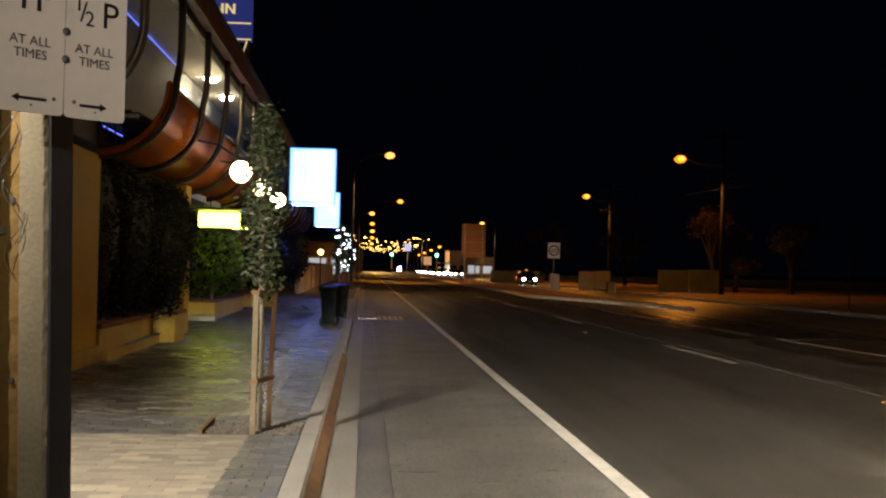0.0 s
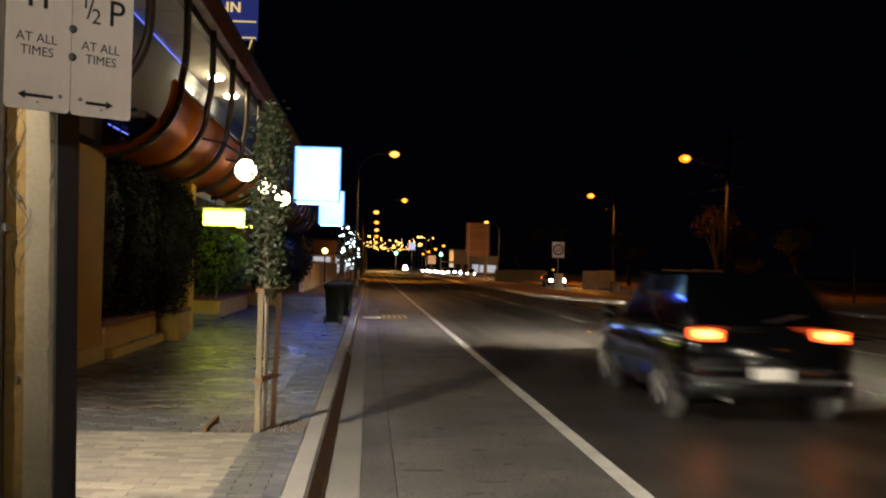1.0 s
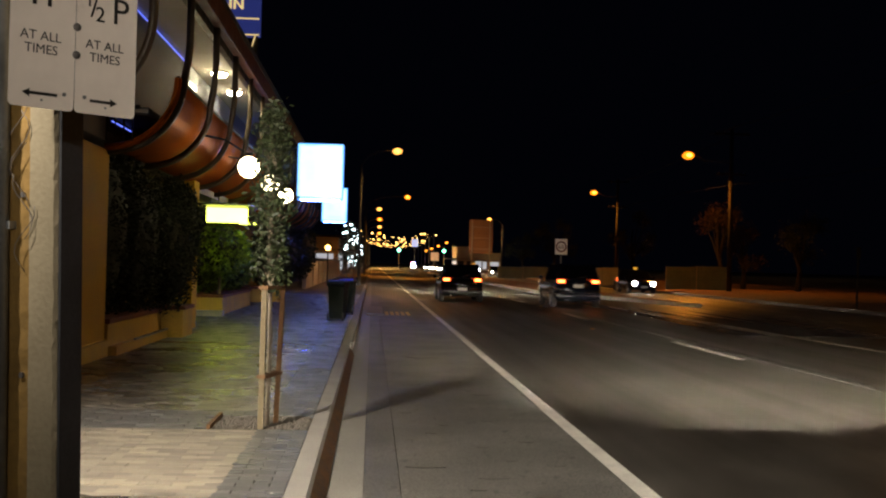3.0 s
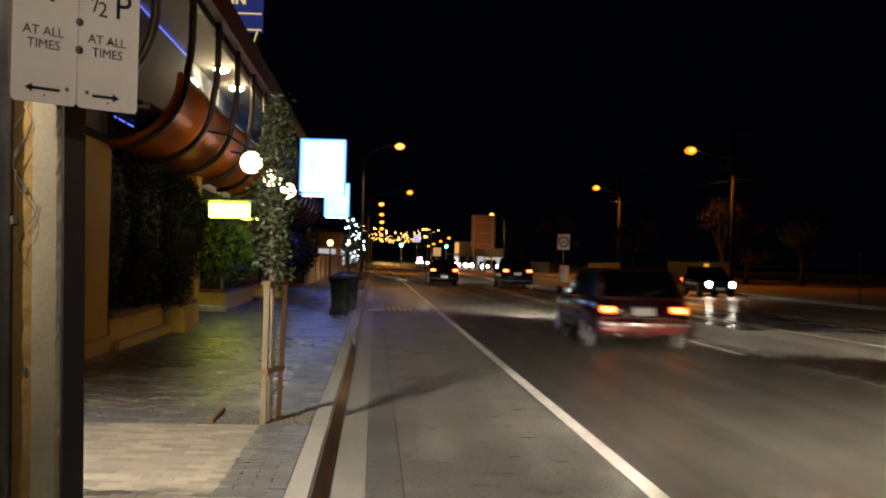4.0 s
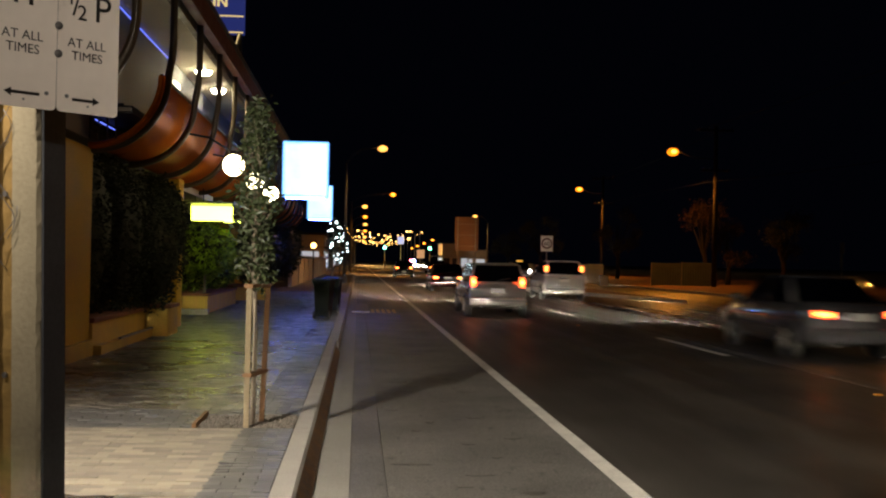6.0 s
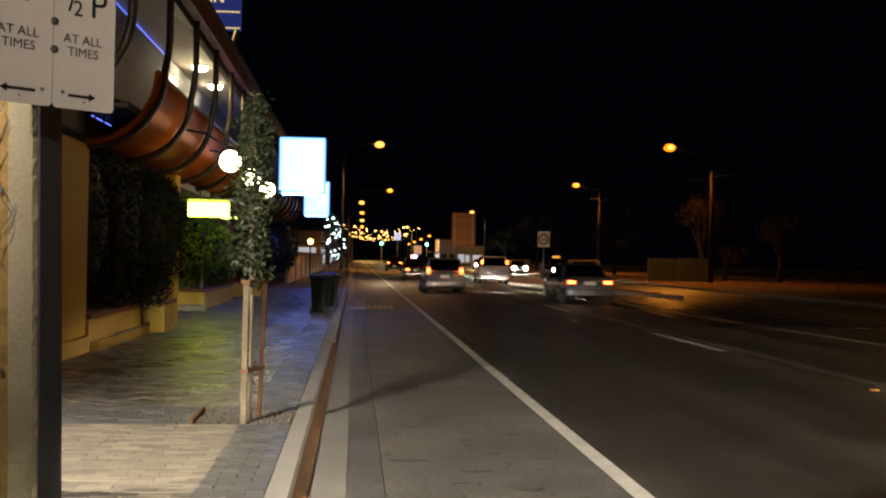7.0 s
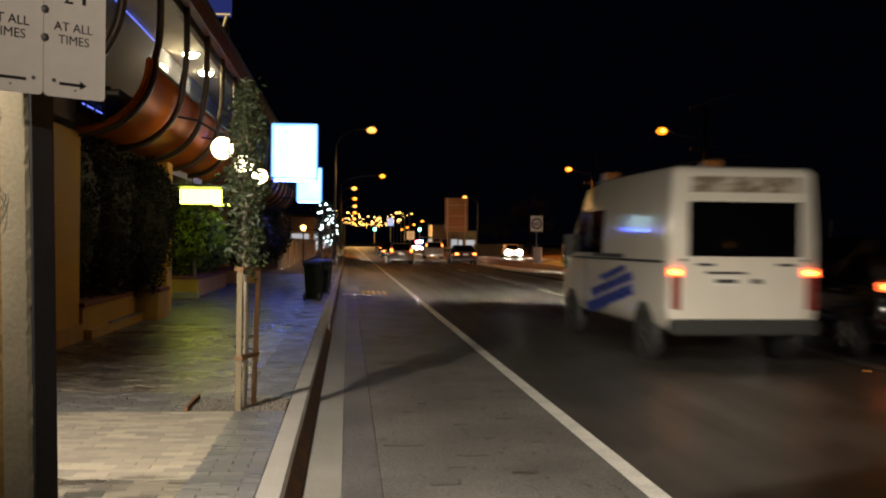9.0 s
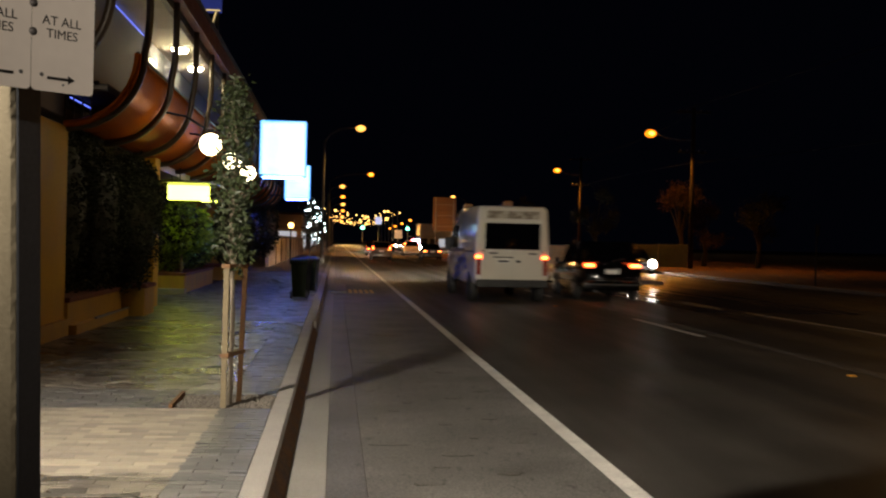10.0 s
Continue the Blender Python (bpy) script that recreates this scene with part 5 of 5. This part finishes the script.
def beam_lamp(c, x, y, z):
    """An added beam shaper: a thin lamp behind a hood's slit, its light held low over the road ahead."""
    k, w = 1.4, 0.036
    hood = bmesh.new()
    for x0, x1, ya, yb, z0, z1 in ((-w, w, -0.012, 0.13, -0.012, -0.004), (-w, w, -0.012, 0.13, 0.034, 0.042), (-w - 0.004, -w + 0.004, -0.012, 0.13, -0.012, 0.042), (w - 0.004, w + 0.004, -0.012, 0.13, -0.012, 0.042),
                                   (-w, w, 0.118, 0.126, -0.012, 0.011), (-w, w, 0.118, 0.126, 0.019, 0.042), (-w, w, -0.012, -0.004, -0.012, 0.042)):
        block(hood, x + k * x0, x + k * x1, y + k * ya, y + k * yb, z + k * z0, z + k * z1)
    hood_ob = part("headlight_hood", hood, M_TRIM, c, "black hood added to shape the headlight beam")
    lamp_ob = part("lamp", box(x - 0.026 * k, x + 0.026 * k, y - 0.003, y + 0.002, z + 0.0188 * k, z + 0.028 * k), M_BEAM, hood_ob, "added lamp casting the headlight beam")
    hood_ob.cycles.use_motion_blur = lamp_ob.cycles.use_motion_blur = False


def add_beams(c, kind):
    L, hw, wb, ro, roof, belt, deck, nose, *r = SPEC[kind]
    for s in (-1, 1):
        beam_lamp(c, s * hw * 0.66, L - ro + 0.02, nose - 0.17)


def van():
    """A high white van, its origin under the rear axle."""
    c = thing("van", "high-roofed cream white van with blue stripes", "van")
    hw, y0, L, H0 = 0.99, -1.0, 6.40, 2.53
    st = []
    for y, w, za, zb, tum in ((y0, 0.965, 0.50, H0 - 0.10, 0.92), (y0 + 0.05, 0.99, 0.46, H0 - 0.03, 0.91), (y0 + 0.15, 1.0, 0.42, H0, 0.90), (y0 + 3.4, 1.0, 0.40, H0 + 0.02, 0.90), (y0 + 4.4, 1.0, 0.40, H0 - 0.06, 0.89), (y0 + 5.5, 0.99, 0.40, 1.55, 0.93), (y0 + 6.05, 0.95, 0.40, 1.15, 0.94), (y0 + L, 0.86, 0.45, 0.95, 0.94)):
        st.append(side_ring(y, hw * w, za, zb, tum))
    part("body", loft(st), P_CREAM, c, "", True)
    for s in (-1, 1):
        part("rear_door", box(min(s * 0.006, s * 0.80), max(s * 0.006, s * 0.80), y0 - 0.02, y0 + 0.02, 0.60, 2.20, 0.012), P_CREAM, c)
        part("rear_window", box(min(0, s * 0.73), max(0, s * 0.73), y0 - 0.03, y0 - 0.01, 1.39, 2.08, 0.0), M_GLASS, c, "dark tinted glass")
        part("tail_light", box(s * 0.885 - 0.05, s * 0.885 + 0.05, y0 - 0.03, y0 + 0.05, 0.72, 1.20, 0.01), M_TAIL_OFF, c, "red tail light cluster")
        part("tail_light_core", box(s * 0.885 - 0.10, s * 0.885 + 0.06, y0 - 0.04, y0 + 0.0, 1.14, 1.24, 0.01), M_TAIL, c, "lit red lamp")
        part("tail_light_core", box(s * 0.885 - 0.08, s * 0.885 + 0.04, y0 - 0.046, y0 - 0.01, 1.165, 1.215), M_TAIL_CORE, c, "lit orange lamp")
        part("hinge", box(s * 0.79 - 0.03, s * 0.79 + 0.03, y0 - 0.035, y0, 1.33, 1.36), M_TRIM, c)
        bx, by = (0.12, y0 + 1.5) if s > 0 else (-0.55, y0 + 4.3)
        part("roof_beacon_base", box(bx - 0.17, bx + 0.17, by - 0.12, by + 0.12, H0 - 0.12, H0 + 0.05, 0.01), M_TRIM, c)
        part("roof_beacon", loft([[(bx + sx * w, by + sy * w * 0.6, H0 + z) for sx, sy in ((-1, -1), (1, -1), (1, 1), (-1, 1))] for z, w in ((0.05, 0.13), (0.16, 0.125), (0.19, 0.10))]), M_BEACON, c, "unlit amber beacon")
        part("mirror", box(s * 0.96, s * 0.96 + s * 0.16 if s > 0 else s * 0.96 + 0.001, y0 + 5.05, y0 + 5.14, 1.35, 1.70, 0.0) if s > 0 else box(-1.12, -0.96, y0 + 5.05, y0 + 5.14, 1.35, 1.70), M_TRIM, c)
        side = [(3.15, 3.95), (4.0, 4.98)]
        part("door_rail", box(s * hw - 0.012, s * hw + 0.014, y0 + 2.0, y0 + 3.7, 1.345, 1.40), M_TRIM, c, "dark sliding door rail")
        for a, b in side:
            xw0, xw1 = hw * 1.0, hw * 0.945
            q = [(s * xw0, y0 + a, 1.40), (s * xw0, y0 + b, 1.40), (s * xw1, y0 + b - (0.02 if a < 3.5 else 0.42), 2.06), (s * xw1, y0 + a, 2.06)]
            part("side_window", plate(bmesh.new(), q if s > 0 else q[::-1], 0.02, 0.0, 0.012), M_GLASS, c, "dark tinted glass")
        part("waist_strip", box(s * hw - 0.008, s * hw + 0.008, y0 + 0.2, y0 + 5.3, 1.30, 1.335), M_TRIM, c)
        for yf, zf, yr, zr, th in ((3.05, 0.44, 0.46, 0.84, 0.15), (2.80, 0.70, 0.50, 1.04, 0.12), (2.25, 0.97, 0.85, 1.17, 0.08)):
            q = [(s * hw, yr, zr), (s * hw, yf - 0.2, zf), (s * hw, yf, zf + th), (s * hw, yr + 0.1, zr + th)]
            part("blue_stripe", plate(bmesh.new(), q if s > 0 else q[::-1], 0.02, 0.0, 0.010), M_VANBLUE, c, "blue vinyl stripe")
        part("door_seam", box(s * hw - 0.006, s * hw + 0.006, y0 + 4.12, y0 + 4.14, 0.55, 2.1), M_TRIM, c)
        part("roof_seam", box(s * hw * 0.945 - 0.006, s * hw * 0.945 + 0.006, y0 + 0.1, y0 + 4.2, 2.08, 2.10), M_TRIM, c)
        for yy in (0.0, 4.1):
            part("wheel_arch", lathe(bmesh.new(), [(0.42, s * (hw - 0.12)), (0.42, s * (hw + 0.006))], 24, (0, yy, 0.36), "x"), M_TRIM, c, "dark wheel arch")
            wheel_part(c, s * (hw - 0.10), yy, 0.34, 0.22, rim=M_TRIM)
        part("head_light", box(s * 0.66 - 0.14, s * 0.66 + 0.14, y0 + L - 0.16, y0 + L - 0.04, 0.80, 0.96, 0.02), M_HEAD_SOFT, c, "lit headlight")
        ws = [(s * 0.02, y0 + 5.52, 1.56), (s * 0.86, y0 + 5.50, 1.56), (s * 0.82, y0 + 4.52, 2.34), (s * 0.02, y0 + 4.54, 2.36)]
        part("windscreen", plate(bmesh.new(), ws[::-1] if s > 0 else ws, 0.02, 0.0, 0.03), M_GLASS, c, "dark tinted glass")
    part("rear_bumper", box(-0.95, 0.95, y0 - 0.10, y0 + 0.10, 0.40, 0.60, 0.03), M_TRIM, c, "dark plastic bumper")
    plate_ob = part("number_plate", box(-0.42, -0.06, y0 - 0.032, y0 - 0.015, 1.02, 1.14), M_PLATE, c, "pale number plate")
    part("plate_bar", box(-0.38, -0.10, y0 - 0.035, y0 - 0.033, 1.055, 1.105), M_TRIM, plate_ob)
    part("plate_lamp_bar", box(-0.50, 0.02, y0 - 0.035, y0 - 0.015, 1.17, 1.20), M_TRIM, c)
    part("door_handle", box(0.10, 0.22, y0 - 0.05, y0 - 0.015, 1.05, 1.11, 0.01), M_TRIM, c)
    part("badge_bar", box(-0.62, -0.40, y0 - 0.026, y0 - 0.015, 1.27, 1.305), M_TRIM, c)
    part("badge_bar", box(0.44, 0.66, y0 - 0.026, y0 - 0.015, 1.27, 1.305), M_TRIM, c)
    part("top_panel", box(-0.70, 0.70, y0 - 0.012, y0 + 0.03, 2.17, 2.40, 0.02), mat("stained_van_panel", (0.50, 0.45, 0.36), 0.5, 0, 0.3, 14, 3, 0.05, second=(0.16, 0.12, 0.07), sharp=0.06), c, "dirty upper panel")
    return c


def add_roof_sign(c, kind, name, material, width, label):
    L, hw, wb, ro, roof, *r = SPEC[kind]
    part(name, box(-width, width, 0.9, 1.1, roof - 0.02, roof + 0.14, 0.03), material, c, label)


black_suv = car("crossover", P_BLACK, "black hatchback with lit tail lights driving away", "mid", head=M_HEAD_SOFT, head_r=0.045)
dark_offroader = car("suv", P_NAVY, "dark blue off-roader driving away", "mid", head=M_HEAD_SOFT, head_r=0.045)
red_wagon = car("wagon", P_MAROON, "dark maroon wagon with a red rear bumper", "low", bumper_mat=P_RED, head=M_HEAD_SOFT, head_r=0.045)
silver_mover = car("mover", P_SILVER, "silver people carrier driving away", "high", head=M_HEAD_SOFT, head_r=0.045)
white_wagon = car("suv", P_WHITE, "white wagon with tall pillar tail lights", "pillar", bumper_mat=P_WHITE, head=M_HEAD_SOFT, head_r=0.045)
grey_sedan = car("sedan", P_GREY, "dark grey sedan driving away", "low", head=M_HEAD_SOFT, head_r=0.045)
black_offroader = car("suv", P_BLACK, "black off-roader driving beside the van", "mid", head=M_HEAD_SOFT, head_r=0.045)
white_van = van()
dark_oncoming = car("hatch", P_NAVY, "dark oncoming car with bright headlights", head_r=0.14)
taxi = car("suv", P_GREY, "dark grey high oncoming taxi with an amber roof light", category="taxi", head_r=0.14)
add_roof_sign(taxi, "suv", "roof_light", M_AMBER, 0.28, "lit amber roof light")
add_roof_sign(dark_oncoming, "hatch", "roof_marker", M_AMBER, 0.10, "small lit amber roof marker")
for s in (-1, 1):
    part("side_marker", box(s * 0.80 - 0.03, s * 0.80 + 0.03, -0.70, -0.56, 0.72, 0.86, 0.01), M_TAIL, dark_oncoming, "lit red corner lamp")
# large head_r on oncoming cars: glare built into the headlight's size
grey_oncoming = car("hatch", P_SILVER, "silver oncoming car with bright headlights", head_r=0.14)
far_oncoming = car("wagon", P_GREY, "grey oncoming car with bright headlights", head_r=0.24)
farther_oncoming = car("hatch", P_WHITE, "white oncoming car with bright headlights", head_r=0.30)
police_car = car("sedan", P_WHITE, "oncoming police car with flashing roof beacons", category="police car", head_r=0.32)
# beacon boxes much larger than real ones, their glare put into the shape
for s, m in ((-1, M_POLICE_B), (1, M_POLICE_R)):
    part("beacon", box(min(0, s * 0.75), max(0, s * 0.75), 0.95, 1.2, 1.40, 2.05, 0.05), m, police_car, "lit roof beacon, oversized to draw its glare")
# queue headlights are oversized too, to draw their glare
queue = []
for k, (x, y, m) in enumerate(((14.6, 205, P_WHITE), (17.4, 212, P_GREY), (14.6, 222, P_SILVER), (17.4, 236, P_NAVY), (14.6, 250, P_WHITE), (17.5, 268, P_GREY), (14.8, 290, P_SILVER), (17.5, 320, P_BLACK))):
    if k < 4:
        q = car(("hatch", "sedan", "wagon", "suv")[k], m, "distant car waiting in the queue, headlights on", head_r=0.20)
    else:
        q = copy_thing(queue[k - 4], pose(0, 0, 0))
    tagged(q, group="queue of waiting cars")
    q.matrix_basis = pose(x, y + 3.6, 0, 0, 0, 180)
    queue.append(q)


for c, kind in ((black_suv, "crossover"), (dark_offroader, "suv"), (red_wagon, "wagon"), (silver_mover, "mover"), (white_wagon, "suv"), (grey_sedan, "sedan"), (black_offroader, "suv")):
    add_beams(c, kind)
for s in (-1, 1):
    beam_lamp(white_van, s * 0.62, 5.42, 0.86)


# ---- paving bricks of the footpath ----
def brick_mesh(w, d, material):
    bm = box(-w / 2, w / 2, -d / 2, d / 2, -0.03, 0.0)
    top = [f for f in bm.faces if f.normal.z > 0.5 or all(v.co.z > -0.001 for v in f.verts)]
    bmesh.ops.inset_region(bm, faces=top, thickness=0.004, depth=0.003)
    me = bpy.data.meshes.new("brick")
    bm.to_mesh(me)
    bm.free()
    me.materials.append(material)
    return me


def pave():
    rng = random.Random(12)
    half = brick_mesh(0.096, 0.096, M_PAVER)
    pale, dark = brick_mesh(0.196, 0.096, M_PAVER), brick_mesh(0.096, 0.196, M_PAVER_D)
    n, y, row = 0, 6.35, 0
    while y < 8.75 and n < 300:
        x = -2.40 + (0.1 if row % 2 else 0.0)
        while x < -0.99:
            ob = new("brick", pale)
            ob.parent = footpath
            ob.matrix_basis = pose(x, y + rng.uniform(-0.002, 0.002), 0.139 + rng.uniform(-0.002, 0.002), rng.uniform(-0.4, 0.4), rng.uniform(-0.4, 0.4), rng.uniform(-0.5, 0.5))
            n += 1
            x += 0.2
        if row % 2:
            ob = new("brick", half)
            ob.parent = footpath
            ob.matrix_basis = pose(-0.952, y, 0.139)
            n += 1
        y += 0.1
        row += 1
    # the rest of the paving, joined
    verts, faces, mats = [], [], []

    def brick(x0, x1, y0, y1, m):
        if -1.34 < (x0 + x1) / 2 and 8.84 < (y0 + y1) / 2 < 9.64:
            return
        z = 0.139 + rng.uniform(-0.002, 0.002)
        g, e = 0.002, 0.006
        i = len(verts)
        tx, ty = rng.uniform(-0.0036, 0.0036), rng.uniform(-0.0036, 0.0036)
        for zz, q in ((z - 0.02, g), (z - 0.002, g), (z, g + e)):
            verts.extend(((x0 + q, y0 + q, zz - tx - ty), (x1 - q, y0 + q, zz + tx - ty), (x1 - q, y1 - q, zz + tx + ty), (x0 + q, y1 - q, zz - tx + ty)))
        for k in range(4):
            for a in (0, 4):
                faces.append((i + a + k, i + a + (k + 1) % 4, i + a + 4 + (k + 1) % 4, i + a + 4 + k))
                mats.append(m)
        faces.append((i + 8, i + 9, i + 10, i + 11))
        mats.append(m)

    y, row = 4.0, 0
    while y < 46:
        band = 8.75 <= y < 9.85
        if y < 6.3 or y >= 8.72:
            m = 1 if band else (0 if y < 18.0 else 1)
            x = -3.62 - (0.1 if row % 2 else 0)
            while x < -0.92:
                w = 0.2 if not band else 0.2
                brick(x, min(x + w, -0.92), y, y + 0.1, m)
                x += w
        else:
            x = -3.7 - (0.0 if row % 2 else 0.1)
            while x < -2.55:
                brick(x, min(x + 0.2, -2.4 if row % 2 else -2.5), y, y + 0.1, 0)
                x += 0.2
        row += 1
        y += 0.1
    # charcoal border along the kerb, two bricks wide
    y, row = 4.0, 0
    while y < 46:
        cuts = (-0.92, -0.71, -0.50) if row % 2 else (-0.92, -0.815, -0.605, -0.50)
        for x0, x1 in zip(cuts, cuts[1:]):
            brick(x0, x1, y, y + 0.1, 1)
        y += 0.1
        row += 1
    me = bpy.data.meshes.new("paving")
    me.from_pydata(verts, [], faces)
    me.materials.append(M_PAVER_I)
    me.materials.append(M_PAVER_D)
    me.polygons.foreach_set("material_index", mats)
    ob = new("paving", me)
    ob.parent = footpath
    tagged(ob, kind="stuff")


pave()


# ---- what moves ----
def drive(c, x, rows, turn=0, spin=None):
    """rows: seconds and the distance of the rear axle along the road, or with its own x."""
    keys = []
    for r in rows:
        keys.append((r[0], pose(r[2] if len(r) > 2 else x, r[1], 0, 0, 0, turn)))
    walk(c, keys)
    if spin:
        t0, t1 = spin
        ys = [(r[0], r[1]) for r in rows]

        def dist(t):
            return float(np.interp(t, [a for a, b in ys], [b for a, b in ys]))

        for hub in [o for o in c.children if o.name.startswith("wheel") and not o.data]:
            place = hub.matrix_basis.translation.copy()
            wheel_rows, ang, n = [], 0.0, int(round((t1 - t0) * FPS))
            for k in range(n + 1):
                t = t0 + k / FPS
                if k:
                    ang += min(85.0, abs(dist(t) - dist(t - 1 / FPS)) / 0.31 * 57.3)
                wheel_rows.append((t, pose(*place, -ang, 0, 0)))
            walk(hub, [(0.0, wheel_rows[0][1])] * (t0 > 0.01) + wheel_rows + [(10.0, wheel_rows[-1][1])] * (t1 < 9.99))


def motions():
    drive(black_suv, 4.2, [(0, -6.5), (0.4, 0.9, 4.25), (0.8, 8.1, 4.08), (1.2, 14.5, 4.0), (1.6, 21.5, 3.98), (2.0, 28.3, 3.9), (2.7, 39.2, 3.65), (3.8, 59, 3.9), (4.5, 71), (5.3, 85), (7.0, 116), (7.5, 119), (8.2, 121), (10, 123)], spin=(0.4, 2.7))
    drive(dark_offroader, 7.75, [(0, -18), (1.4, 9.7), (1.8, 17.6, 7.7), (2.0, 21.6, 7.6), (2.7, 35.2, 7.7), (3.8, 56.0, 7.95), (4.5, 70), (5.3, 90), (7.0, 122), (10, 160)], spin=(1.3, 2.8))
    drive(red_wagon, 4.75, [(0, -52), (3.0, 1.5), (3.8, 15.8), (4.0, 19.6), (4.4, 27.0), (4.8, 34.2), (5.5, 47.5), (7.0, 72, 4.1), (7.5, 81, 4.0), (8.2, 93, 4.0), (10, 112, 4.0)], spin=(3.0, 5.6))
    drive(silver_mover, 3.98, [(0, -78), (4.2, 0.6), (4.6, 7.7), (4.8, 11.0), (5.0, 14.4), (5.2, 17.6), (5.4, 20.8), (5.6, 24.3), (6.8, 42.6, 3.8), (7.0, 45.8, 3.78), (7.5, 53.6, 3.7), (8.2, 63.5, 3.7), (9.0, 75.5, 3.7), (10, 88, 3.7)], spin=(4.2, 7.0))
    drive(white_wagon, 9.22, [(0, -64), (4.6, 18.5), (5.0, 26.2), (5.2, 30.2), (5.4, 34, 9.0), (5.6, 38.2, 8.9), (6.8, 60.5, 8.45), (7.0, 64.7, 8.38), (7.5, 75.5, 8.35), (8.2, 88, 8.3), (9.0, 104, 8.3), (10, 118, 8.3)], spin=(4.5, 5.8))
    drive(grey_sedan, 8.3, [(0, -100), (5.9, 16), (6.8, 33.8, 8.1), (7.0, 37.2, 8.04), (7.2, 40.6, 8.0), (7.5, 45.8, 7.95), (8.0, 55.5, 8.0), (8.2, 60.8), (9.0, 76.5), (10, 93)])
    drive(white_van, 4.98, [(0, -120), (8.2, 1.6), (8.4, 5.2), (8.5, 6.95), (8.6, 8.6), (8.8, 11.5), (9.0, 14.1, 4.94), (9.2, 17.0, 4.86), (9.4, 19.9, 4.77), (9.6, 22.9, 4.68), (9.8, 25.8, 4.61), (10, 28.7, 4.57)], 1.5, spin=(8.2, 10.0))
    drive(black_offroader, 7.75, [(0, -130), (8.6, 7.6), (9.2, 17.9, 7.95), (9.6, 24.6, 8.0), (9.8, 27.5, 7.9), (10, 30.3, 7.75)], spin=(8.8, 10.0))
    # oncoming: rear axle stands 3.3 m behind the headlights
    drive(dark_oncoming, 17.0, [(0, 113.5), (1.0, 99.3), (2.2, 81.5), (4.0, 55), (4.5, 48.4), (5.0, 42.0), (5.4, 36.0), (6.0, 27.0), (10, -28)], 180)
    drive(taxi, 15.6, [(0, 228), (7.0, 83.5), (7.5, 73.3), (8.2, 59.0), (9.3, 35.2), (10, 20.6)], 180)
    drive(grey_oncoming, 17.6, [(0, 205), (7.0, 82), (7.5, 72.4), (8.2, 60.6), (9.3, 41.6), (10, 29.3)], 180)
    drive(far_oncoming, 17.4, [(0, 240), (7.0, 116), (8.2, 94.3), (9.1, 79), (10, 63.2)], 180)
    drive(farther_oncoming, 17.4, [(0, 268), (7.5, 141.3), (9.1, 113.3), (10, 98)], 180)
    drive(police_car, 14.4, [(0, 462), (2.5, 400), (4.5, 330), (7.5, 253), (9.0, 220), (10, 196)], 180)


motions()
